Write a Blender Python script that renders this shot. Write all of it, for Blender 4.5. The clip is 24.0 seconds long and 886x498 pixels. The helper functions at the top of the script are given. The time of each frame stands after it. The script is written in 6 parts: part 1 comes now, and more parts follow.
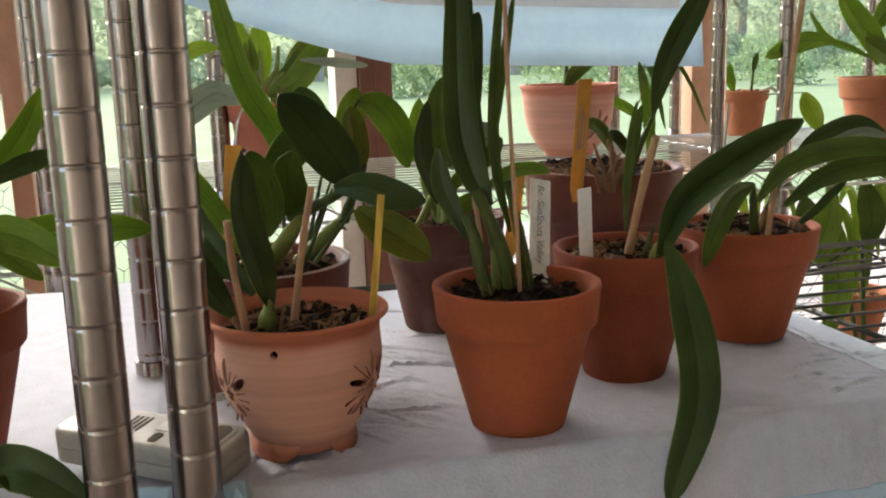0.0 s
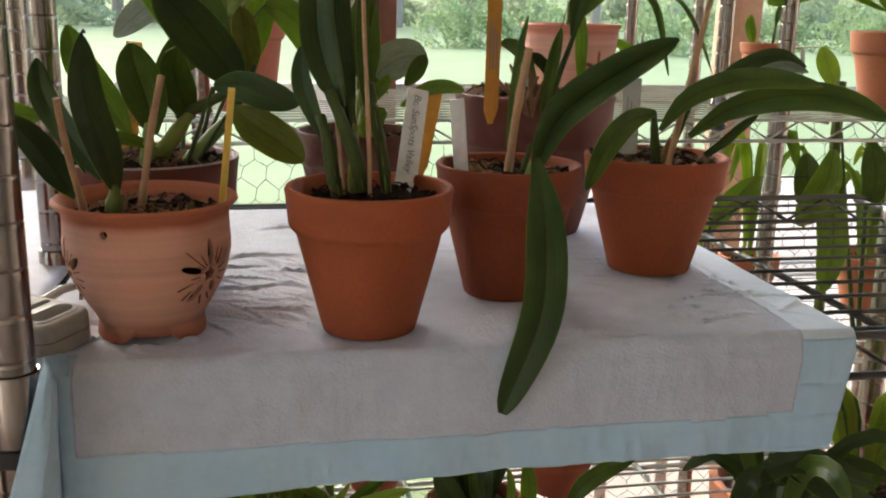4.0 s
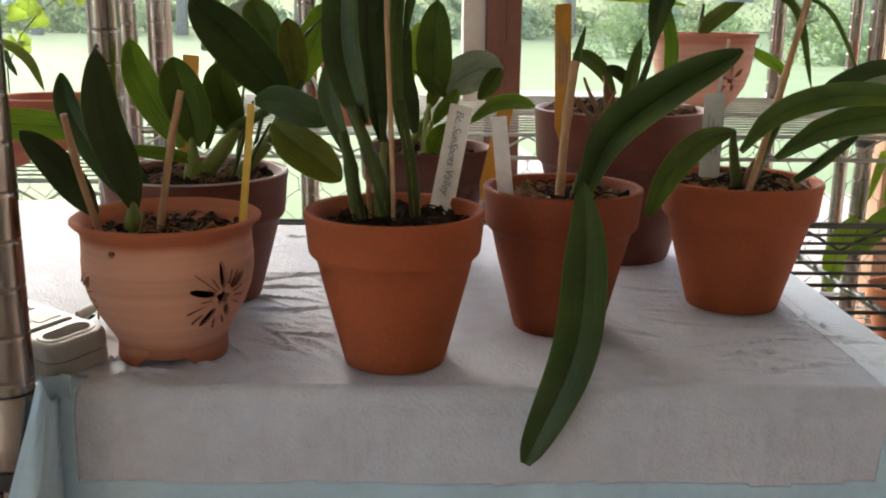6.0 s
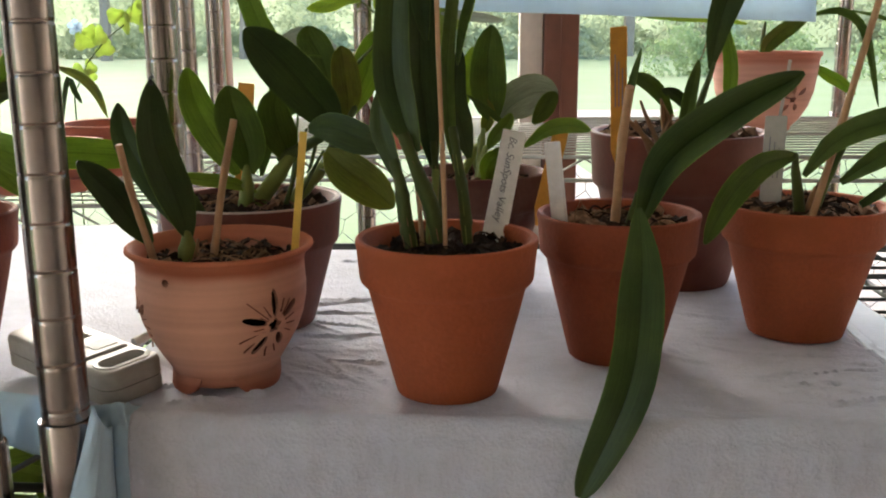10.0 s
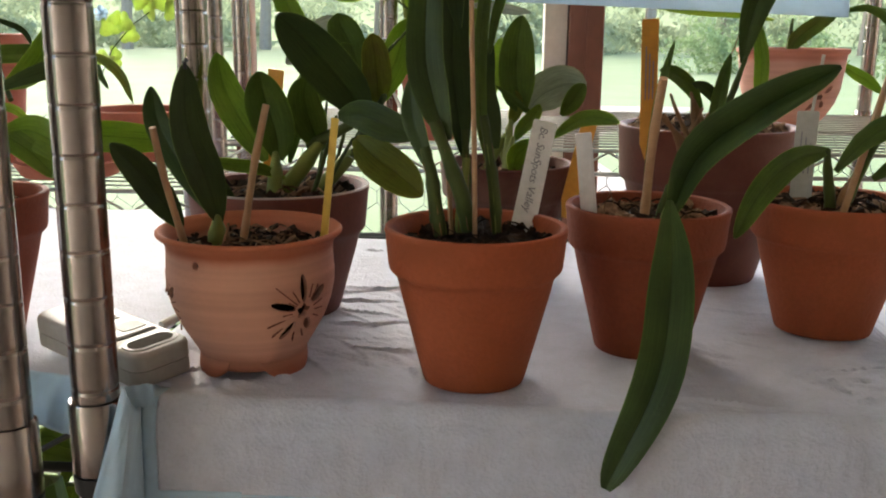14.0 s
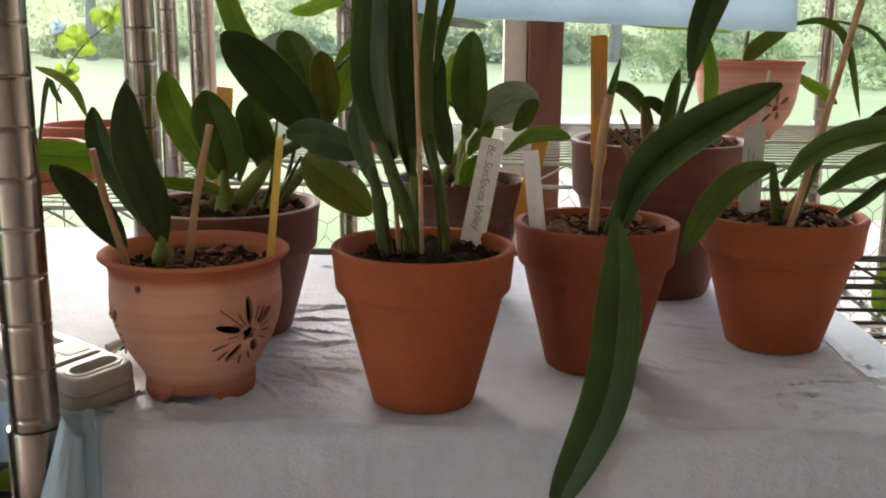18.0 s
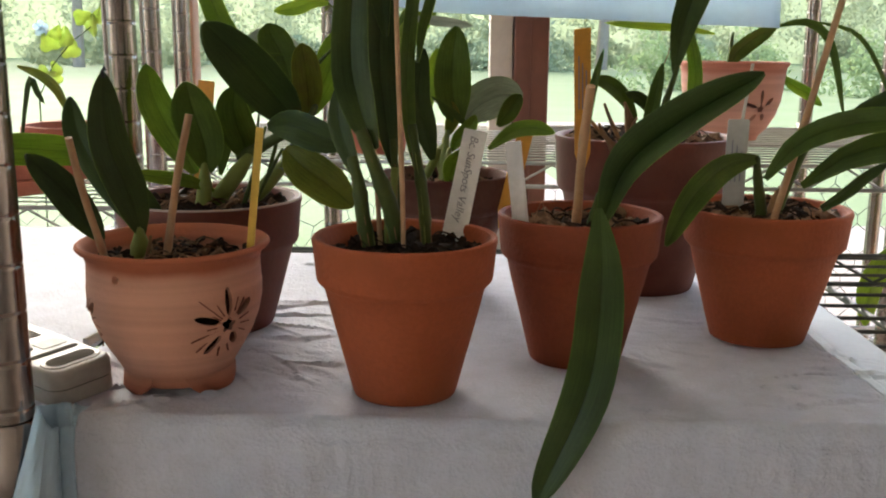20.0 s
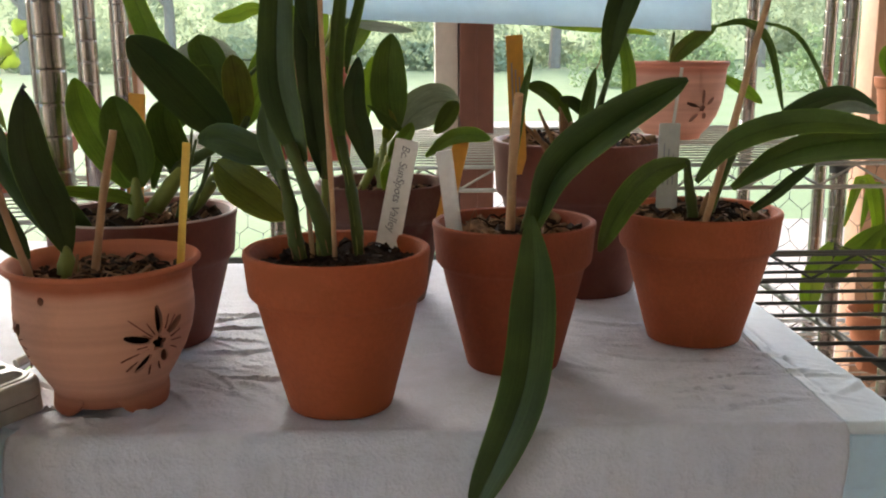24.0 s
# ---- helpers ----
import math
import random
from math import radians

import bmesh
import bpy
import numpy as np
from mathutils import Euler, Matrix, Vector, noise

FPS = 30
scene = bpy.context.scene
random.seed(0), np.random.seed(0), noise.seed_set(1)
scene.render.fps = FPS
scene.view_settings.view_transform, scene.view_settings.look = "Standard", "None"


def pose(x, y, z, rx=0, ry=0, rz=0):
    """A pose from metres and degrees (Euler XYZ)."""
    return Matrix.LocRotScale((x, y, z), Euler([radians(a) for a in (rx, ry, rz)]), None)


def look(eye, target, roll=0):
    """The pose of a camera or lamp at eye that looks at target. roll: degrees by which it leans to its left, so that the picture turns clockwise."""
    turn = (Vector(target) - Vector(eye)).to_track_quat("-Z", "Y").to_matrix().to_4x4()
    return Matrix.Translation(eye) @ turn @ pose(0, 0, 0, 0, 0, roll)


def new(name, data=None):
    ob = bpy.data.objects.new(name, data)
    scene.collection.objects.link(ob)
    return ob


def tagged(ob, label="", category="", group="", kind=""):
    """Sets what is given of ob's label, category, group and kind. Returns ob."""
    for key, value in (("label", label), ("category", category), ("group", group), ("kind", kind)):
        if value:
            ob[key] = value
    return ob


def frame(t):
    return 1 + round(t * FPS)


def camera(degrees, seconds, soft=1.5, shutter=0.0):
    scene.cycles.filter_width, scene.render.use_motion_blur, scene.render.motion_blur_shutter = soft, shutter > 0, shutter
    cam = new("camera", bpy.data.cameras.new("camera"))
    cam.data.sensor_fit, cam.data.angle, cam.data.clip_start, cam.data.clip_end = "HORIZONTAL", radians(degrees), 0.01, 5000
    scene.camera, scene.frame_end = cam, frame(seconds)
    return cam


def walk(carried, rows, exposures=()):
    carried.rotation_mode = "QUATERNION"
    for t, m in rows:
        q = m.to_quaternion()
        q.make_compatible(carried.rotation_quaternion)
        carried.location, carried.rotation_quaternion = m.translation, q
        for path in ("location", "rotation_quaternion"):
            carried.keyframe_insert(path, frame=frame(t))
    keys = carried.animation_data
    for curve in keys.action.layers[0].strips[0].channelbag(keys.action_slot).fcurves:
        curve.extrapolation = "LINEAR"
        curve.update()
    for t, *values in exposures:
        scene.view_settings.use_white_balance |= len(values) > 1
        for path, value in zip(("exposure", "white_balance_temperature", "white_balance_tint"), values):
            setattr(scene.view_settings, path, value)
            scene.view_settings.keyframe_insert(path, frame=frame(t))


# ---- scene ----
cam = camera(49.4, 24.0, soft=2.0)
PATH = [
    (0, (-0.202, -0.564, 1.137), (0.315, 1.327, 0.743), -1.7),
    (0.5, (-0.18, -0.576, 1.147), (0.337, 1.315, 0.751), -2.5),
    (1, (-0.188, -0.571, 1.143), (0.392, 1.304, 0.762), -2.4),
    (1.5, (-0.174, -0.576, 1.141), (0.414, 1.296, 0.755), -2.7),
    (2, (-0.181, -0.584, 1.134), (0.437, 1.275, 0.73), -2.2),
    (2.5, (-0.152, -0.596, 1.12), (0.405, 1.27, 0.662), -2.2),
    (4.5, (-0.038, -0.602, 1.103), (0.227, 1.319, 0.614), 2.7),
    (5, (-0.003, -0.59, 1.099), (0.107, 1.345, 0.608), 2.8),
    (5.5, (0.006, -0.575, 1.109), (0.044, 1.369, 0.639), 1.5),
    (6, (0.019, -0.562, 1.107), (0.053, 1.381, 0.633), 0.6),
    (6.5, (0.014, -0.556, 1.105), (0.023, 1.385, 0.625), -0.1),
    (7, (0.021, -0.56, 1.109), (-0.01, 1.384, 0.642), -0.5),
    (7.5, (0.026, -0.565, 1.11), (-0.028, 1.383, 0.66), -0.7),
    (8, (0.022, -0.566, 1.111), (-0.047, 1.383, 0.668), -0.4),
    (8.5, (0.024, -0.564, 1.109), (-0.054, 1.387, 0.674), -0.2),
    (9, (0.024, -0.56, 1.111), (-0.065, 1.389, 0.671), -0.2),
    (9.5, (0.021, -0.553, 1.112), (-0.064, 1.397, 0.674), -0.1),
    (10, (0.023, -0.554, 1.11), (-0.066, 1.396, 0.676), -0.3),
    (10.5, (0.023, -0.553, 1.11), (-0.083, 1.396, 0.671), -0.6),
    (12.5, (0.022, -0.554, 1.112), (-0.098, 1.391, 0.662), 0.1),
    (13, (0.018, -0.555, 1.11), (-0.11, 1.389, 0.655), 0.6),
    (13.5, (0.012, -0.555, 1.109), (-0.125, 1.389, 0.659), 0.7),
    (14, (0.015, -0.555, 1.107), (-0.106, 1.391, 0.66), 0.6),
    (14.5, (0.035, -0.552, 1.107), (-0.022, 1.401, 0.677), 0.3),
    (15, (0.035, -0.557, 1.109), (0.004, 1.396, 0.679), 0.4),
    (15.5, (0.033, -0.549, 1.113), (0.014, 1.402, 0.67), 0.9),
    (16, (0.031, -0.549, 1.109), (-0.011, 1.402, 0.67), 0.8),
    (16.5, (0.029, -0.553, 1.111), (-0.046, 1.398, 0.68), 0.6),
    (17, (0.027, -0.555, 1.114), (-0.05, 1.397, 0.685), 0.7),
    (17.5, (0.028, -0.55, 1.114), (-0.039, 1.402, 0.686), 0.7),
    (18, (0.028, -0.55, 1.112), (-0.031, 1.403, 0.685), 0.4),
    (18.5, (0.031, -0.549, 1.109), (-0.018, 1.405, 0.684), 0.1),
    (20.5, (0.032, -0.547, 1.101), (0.018, 1.41, 0.691), 1.1),
    (21, (0.037, -0.55, 1.105), (0.052, 1.407, 0.692), 1.6),
    (21.5, (0.033, -0.549, 1.1), (0.039, 1.409, 0.695), 1.5),
    (22, (0.035, -0.548, 1.106), (0.051, 1.409, 0.694), 1.3),
    (22.5, (0.035, -0.543, 1.107), (0.056, 1.414, 0.693), 1.0),
    (23, (0.035, -0.54, 1.106), (0.078, 1.415, 0.686), 0.7),
    (23.5, (0.042, -0.543, 1.1), (0.126, 1.412, 0.684), 0.0),
    (24, (0.047, -0.545, 1.107), (0.098, 1.411, 0.697), -0.4),
]
walk(cam, [(t, look(eye, target, roll)) for t, eye, target, roll in PATH],
     exposures=[(0.0, 2.88, 6250, 4), (24.0, 2.88, 6250, 4)])

# ---- light ----
world = bpy.data.worlds.new("world")
scene.world = world
world.use_nodes = True
wn = world.node_tree.nodes
sky = wn.new("ShaderNodeTexSky")
sky.sky_type, sky.sun_disc = "NISHITA", False
sky.sun_elevation, sky.sun_rotation = radians(38), radians(-27)
sky.air_density, sky.dust_density, sky.ozone_density = 1.0, 4.0, 1.0
wn["Background"].inputs["Strength"].default_value = 0.15
world.node_tree.links.new(sky.outputs[0], wn["Background"].inputs["Color"])
sun = new("sun", bpy.data.lights.new("sun", "SUN"))
sun.data.energy, sun.data.angle, sun.data.color = 0.42, radians(35), (1.0, 0.96, 0.9)
sun.matrix_world = look((-4, 8, 7), (0, 0, 0))


# ---- materials ----
def material(name, base, rough=0.6, metal=0.0, second=None, scale=30.0, amount=0.5, bump=0.15, fine=200.0,
             through_light=0.0, stain=None, stain_scale=6.0, spec=0.5, speckle=0.3):
    """A surface with two scales of colour variation and a fine relief."""
    m = bpy.data.materials.new(name)
    m.use_nodes = True
    nodes, link = m.node_tree.nodes, m.node_tree.links.new
    shader = nodes["Principled BSDF"]
    shader.inputs["Roughness"].default_value, shader.inputs["Metallic"].default_value = rough, metal
    shader.inputs["Specular IOR Level"].default_value = spec
    coord = nodes.new("ShaderNodeTexCoord")
    noise_a, noise_b = nodes.new("ShaderNodeTexNoise"), nodes.new("ShaderNodeTexNoise")
    noise_a.inputs["Scale"].default_value, noise_b.inputs["Scale"].default_value = scale, fine
    noise_a.inputs["Detail"].default_value, noise_b.inputs["Detail"].default_value = 5, 3
    link(coord.outputs["Object"], noise_a.inputs["Vector"])
    link(coord.outputs["Object"], noise_b.inputs["Vector"])
    second = second or tuple(0.7 * v for v in base)
    mix = nodes.new("ShaderNodeMix")
    mix.data_type = "RGBA"
    mix.inputs["A"].default_value, mix.inputs["B"].default_value = (*base, 1), (*second, 1)
    ramp = nodes.new("ShaderNodeMapRange")
    ramp.inputs["From Min"].default_value, ramp.inputs["From Max"].default_value = 0.35, 0.68
    ramp.inputs["To Max"].default_value = amount
    link(noise_a.outputs["Fac"], ramp.inputs["Value"])
    link(ramp.outputs["Result"], mix.inputs["Factor"])
    colour = mix.outputs["Result"]
    fleck = nodes.new("ShaderNodeMix")
    fleck.data_type, fleck.blend_type = "RGBA", "MULTIPLY"
    fleck.inputs["Factor"].default_value = speckle
    grey = nodes.new("ShaderNodeMapRange")
    grey.inputs["From Min"].default_value, grey.inputs["From Max"].default_value = 0.3, 0.7
    grey.inputs["To Min"].default_value, grey.inputs["To Max"].default_value = 0.7, 1.15
    link(noise_b.outputs["Fac"], grey.inputs["Value"])
    link(colour, fleck.inputs["A"])
    link(grey.outputs["Result"], fleck.inputs["B"])
    colour = fleck.outputs["Result"]
    if stain:
        blot, band, over = nodes.new("ShaderNodeTexNoise"), nodes.new("ShaderNodeMapRange"), nodes.new("ShaderNodeMix")
        blot.inputs["Scale"].default_value, blot.inputs["Detail"].default_value = stain_scale, 6
        band.inputs["From Min"].default_value, band.inputs["From Max"].default_value = 0.5, 0.66
        over.data_type = "RGBA"
        over.inputs["B"].default_value = (*stain, 1)
        link(coord.outputs["Object"], blot.inputs["Vector"])
        link(blot.outputs["Fac"], band.inputs["Value"])
        link(band.outputs["Result"], over.inputs["Factor"])
        link(colour, over.inputs["A"])
        colour = over.outputs["Result"]
    link(colour, shader.inputs["Base Color"])
    relief = nodes.new("ShaderNodeBump")
    relief.inputs["Strength"].default_value, relief.inputs["Distance"].default_value = bump, 0.002
    link(noise_b.outputs["Fac"], relief.inputs["Height"])
    link(relief.outputs["Normal"], shader.inputs["Normal"])
    if through_light:
        glow, both = nodes.new("ShaderNodeBsdfTranslucent"), nodes.new("ShaderNodeMixShader")
        link(colour, glow.inputs["Color"])
        both.inputs[0].default_value = through_light
        link(shader.outputs[0], both.inputs[1])
        link(glow.outputs[0], both.inputs[2])
        link(both.outputs[0], nodes["Material Output"].inputs["Surface"])
    return m


clay = material("terracotta", (0.22, 0.0495, 0.0195), 0.78, second=(0.15, 0.0325, 0.0135), scale=13, amount=0.85, bump=0.25, fine=350,
                stain=(0.18, 0.042, 0.0145), stain_scale=19, spec=0.3)
clay_fresh = material("fresh_terracotta", (0.305, 0.073, 0.026), 0.78, second=(0.23, 0.052, 0.019), scale=15, amount=0.85, bump=0.25, fine=350,
                      stain=(0.255, 0.062, 0.02), stain_scale=21, spec=0.3)
clay_pale = material("pale_terracotta", (0.33, 0.125, 0.065), 0.8, second=(0.26, 0.095, 0.05), scale=30, bump=0.2, fine=300, spec=0.25)
clay_rosy = material("rosy_terracotta", (0.33, 0.11, 0.072), 0.75, second=(0.26, 0.085, 0.057), scale=22, bump=0.2, fine=300, spec=0.3)
clay_brown = material("brown_pot", (0.125, 0.032, 0.019), 0.65, second=(0.085, 0.022, 0.014), scale=25, bump=0.12, fine=260,
                      stain=(0.14, 0.045, 0.03), stain_scale=18, spec=0.35)
clay_old = material("weathered_pot", (0.095, 0.028, 0.019), 0.8, second=(0.145, 0.075, 0.057), scale=26, amount=0.9, bump=0.25, fine=240,
                    stain=(0.22, 0.15, 0.125), stain_scale=16, spec=0.25)
# Whitish rim line; its edge highlight is put into the colour.
rim_whitish = material("whitish_rim_edge", (0.42, 0.33, 0.3), 0.8, scale=40)
bark_dark = material("dark_bark", (0.036, 0.02, 0.013), 0.9, second=(0.014, 0.008, 0.006), scale=120, amount=0.9, bump=0.5, fine=500, spec=0.12)
bark_tan = material("tan_bark", (0.25, 0.15, 0.09), 0.9, second=(0.075, 0.038, 0.022), scale=120, amount=0.9, bump=0.5, fine=500, spec=0.12)
def leafy(name, base, second, rough=0.42, through_light=0.3, spec=0.35, margin=1.7, stain=None):
    """A leaf: mottled, with fine veins along it, a darker midrib and an edge paled as if lit from behind."""
    m = material(name, base, rough, second=second, scale=26, amount=0.85, bump=0.12, fine=420, through_light=through_light,
                 stain=stain, stain_scale=38, spec=spec, speckle=0.25)
    nodes, link = m.node_tree.nodes, m.node_tree.links.new
    shader = nodes["Principled BSDF"]
    source = shader.inputs["Base Color"].links[0].from_socket
    coord = [n for n in nodes if n.type == "TEX_COORD"][0]
    stretch, veins, tone = nodes.new("ShaderNodeMapping"), nodes.new("ShaderNodeTexNoise"), nodes.new("ShaderNodeMapRange")
    stretch.inputs["Scale"].default_value = (34, 1.3, 1)
    link(coord.outputs["UV"], stretch.inputs["Vector"])
    link(stretch.outputs["Vector"], veins.inputs["Vector"])
    veins.inputs["Scale"].default_value, veins.inputs["Detail"].default_value = 1.0, 3
    tone.inputs["From Min"].default_value, tone.inputs["From Max"].default_value = 0.3, 0.7
    tone.inputs["To Min"].default_value, tone.inputs["To Max"].default_value = 0.8, 1.22
    link(veins.outputs["Fac"], tone.inputs["Value"])
    split, ramp, streak, edge = nodes.new("ShaderNodeSeparateXYZ"), nodes.new("ShaderNodeValToRGB"), nodes.new("ShaderNodeMix"), nodes.new("ShaderNodeMix")
    link(coord.outputs["UV"], split.inputs[0])
    link(split.outputs["X"], ramp.inputs["Fac"])
    stops = ramp.color_ramp.elements
    # The back-lit glow of the rim is put into the pale margin colour.
    stops[0].position, stops[0].color = 0.0, (margin, margin, margin * 0.8, 1)
    stops[1].position, stops[1].color = 1.0, (margin, margin, margin * 0.8, 1)
    for position, v in ((0.05, 1.0), (0.46, 0.97), (0.5, 0.72), (0.54, 0.97), (0.95, 1.0)):
        stops.new(position).color = (v, v, v, 1)
    for node in (streak, edge):
        node.data_type, node.blend_type = "RGBA", "MULTIPLY"
        node.inputs["Factor"].default_value = 1.0
    link(source, streak.inputs["A"])
    link(tone.outputs["Result"], streak.inputs["B"])
    link(streak.outputs["Result"], edge.inputs["A"])
    link(ramp.outputs["Color"], edge.inputs["B"])
    link(edge.outputs["Result"], shader.inputs["Base Color"])
    for n in nodes:
        if n.type == "BSDF_TRANSLUCENT":
            link(edge.outputs["Result"], n.inputs["Color"])
    return m


leaf_dark = leafy("dark_leaf", (0.05, 0.081, 0.0175), (0.025, 0.045, 0.012), 0.4, 0.2, 0.24)
leaf_mid = leafy("green_leaf", (0.1, 0.155, 0.025), (0.057, 0.097, 0.017), 0.4, 0.36, 0.26)
leaf_green = leafy("fresh_leaf", (0.21, 0.29, 0.045), (0.13, 0.2, 0.032), 0.42, 0.55, 0.2, 1.35)
leaf_olive = leafy("olive_leaf", (0.2, 0.22, 0.03), (0.115, 0.14, 0.02), 0.42, 0.45, 0.2, 1.5, stain=(0.14, 0.13, 0.026))
leaf_lime = leafy("lime_leaf", (0.3, 0.38, 0.055), (0.2, 0.28, 0.04), 0.42, 0.56, 0.22, 1.25)
leaf_grey = leafy("glaucous_leaf", (0.3, 0.33, 0.26), (0.21, 0.24, 0.18), 0.42, 0.35, 0.35, 1.2)
vine_leaf = material("vine_leaf", (0.5, 0.6, 0.2), 0.5, second=(0.42, 0.53, 0.15), scale=40, bump=0.05, through_light=0.6, spec=0.2)
bulb = material("pseudobulb", (0.19, 0.22, 0.055), 0.55, second=(0.12, 0.155, 0.04), scale=60, bump=0.15, fine=260, spec=0.2)
stem = material("green_stem", (0.06, 0.08, 0.018), 0.55, second=(0.035, 0.05, 0.013), scale=60, bump=0.15, fine=260, spec=0.2)
husk = material("dry_husk", (0.22, 0.12, 0.055), 0.85, second=(0.12, 0.06, 0.03), scale=80, bump=0.4, fine=300)
wood_stake = material("bamboo_stake", (0.42, 0.25, 0.13), 0.7, second=(0.3, 0.16, 0.085), scale=60, amount=0.8, bump=0.25, fine=260)
white_tag = material("white_plastic", (0.78, 0.77, 0.78), 0.45, second=(0.7, 0.69, 0.7), scale=40, bump=0.03)
grey_tag = material("weathered_plastic", (0.5, 0.5, 0.48), 0.6, second=(0.4, 0.41, 0.38), scale=40, bump=0.05)
orange_tag = material("orange_plastic", (0.66, 0.33, 0.045), 0.5, second=(0.54, 0.25, 0.035), scale=40, bump=0.04, through_light=0.15)
yellow_tag = material("yellow_plastic", (0.62, 0.42, 0.06), 0.5, second=(0.5, 0.33, 0.05), scale=40, bump=0.04)
ink = material("grey_ink", (0.26, 0.26, 0.3), 0.7, scale=80, bump=0.0)
carved_dark = material("carved_clay", (0.17, 0.055, 0.032), 0.9, scale=60)
chrome = material("chrome", (0.3, 0.265, 0.25), 0.2, 1.0, second=(0.2, 0.165, 0.155), scale=14, amount=0.5, bump=0.04, fine=90)
wire_metal = material("coated_wire", (0.06, 0.06, 0.057), 0.45, 0.6, second=(0.04, 0.04, 0.038), scale=40, bump=0.05)
black_plastic = material("black_plastic", (0.02, 0.02, 0.022), 0.5, scale=40)
beige_plastic = material("beige_plastic", (0.36, 0.335, 0.305), 0.45, second=(0.31, 0.285, 0.26), scale=20, amount=0.5, bump=0.03)
# The shade inside the slots is put into this dark colour.
slot_dark = material("slot_shade", (0.11, 0.095, 0.08), 0.95, scale=30, spec=0.03)
red_wood = material("red_brown_wood", (0.16, 0.062, 0.042), 0.65, second=(0.11, 0.04, 0.028), scale=9, amount=0.9, bump=0.15, fine=60)
# Pale colour that carries the light on the post's left side.
lit_side_wood = material("lit_post_side", (0.55, 0.5, 0.47), 0.6, second=(0.47, 0.42, 0.39), scale=9, bump=0.1, fine=60)
tan_wood = material("tan_wood", (0.36, 0.2, 0.13), 0.65, second=(0.28, 0.15, 0.09), scale=9, amount=0.9, bump=0.15, fine=60)
# Warm tint of the unseen walls, set for the light they bounce.
bounce_plaster = material("bounce_paint", (0.76, 0.685, 0.615), 0.8, scale=3, amount=0.3)
bare_earth = material("bare_earth", (0.27, 0.23, 0.2), 0.95, second=(0.19, 0.16, 0.14), scale=1.2, amount=0.9, bump=0.5, fine=14, spec=0.1)
rear_wire = material("bright_wire", (0.36, 0.36, 0.35), 0.35, 0.9, second=(0.27, 0.27, 0.26), scale=40, bump=0.05)
deck = material("weathered_deck", (0.33, 0.25, 0.2), 0.8, second=(0.22, 0.165, 0.13), scale=7, amount=0.9, bump=0.2, fine=50)
grass = material("grass", (0.098, 0.132, 0.056), 0.9, second=(0.115, 0.142, 0.07), scale=0.6, amount=0.9, bump=0.6, fine=30, spec=0.2)
# Distance haze is put into this pale leaf colour.
foliage = material("haze_pale_foliage", (0.34, 0.375, 0.235), 0.9, second=(0.29, 0.33, 0.195), scale=0.5, amount=1.0, fine=4, through_light=0.4, spec=0.1)
shrub_green = material("shrub_foliage", (0.25, 0.31, 0.15), 0.9, second=(0.2, 0.26, 0.12), scale=1.5, amount=1.0, fine=9, through_light=0.35, spec=0.1)
tree_bark = material("tree_bark", (0.3, 0.24, 0.18), 0.9, scale=4)
pad_white = material("pad_white", (0.6, 0.615, 0.72), 0.7, second=(0.5, 0.51, 0.595), scale=60, amount=0.6, bump=0.6, fine=420, through_light=0.22, spec=0.35, speckle=0.16)
# Copy of the pad's white with back light put into its colour.
pad_white_lit = material("pad_lit_sheet", (0.68, 0.7, 0.74), 0.7, second=(0.6, 0.62, 0.66), scale=60, amount=0.6, bump=0.3, fine=420, through_light=0.6, spec=0.3, speckle=0.12)
pad_edge = material("pad_edge_film", (0.64, 0.69, 0.76), 0.5, second=(0.56, 0.62, 0.7), scale=40, amount=0.6, bump=0.2, fine=300, through_light=0.15, spec=0.4, speckle=0.12)
pad_film = material("pad_film", (0.52, 0.67, 0.8), 0.35, second=(0.45, 0.6, 0.74), scale=24, amount=0.7, bump=0.15, fine=200, through_light=0.3, spec=0.45, speckle=0.12)
# Lighter copy of the border film, light from behind in its colour.
pad_blue_lit = material("pad_blue_lit", (0.66, 0.775, 0.86), 0.42, second=(0.57, 0.69, 0.8), scale=20, amount=0.7, bump=0.2, fine=160, through_light=0.55, speckle=0.12)


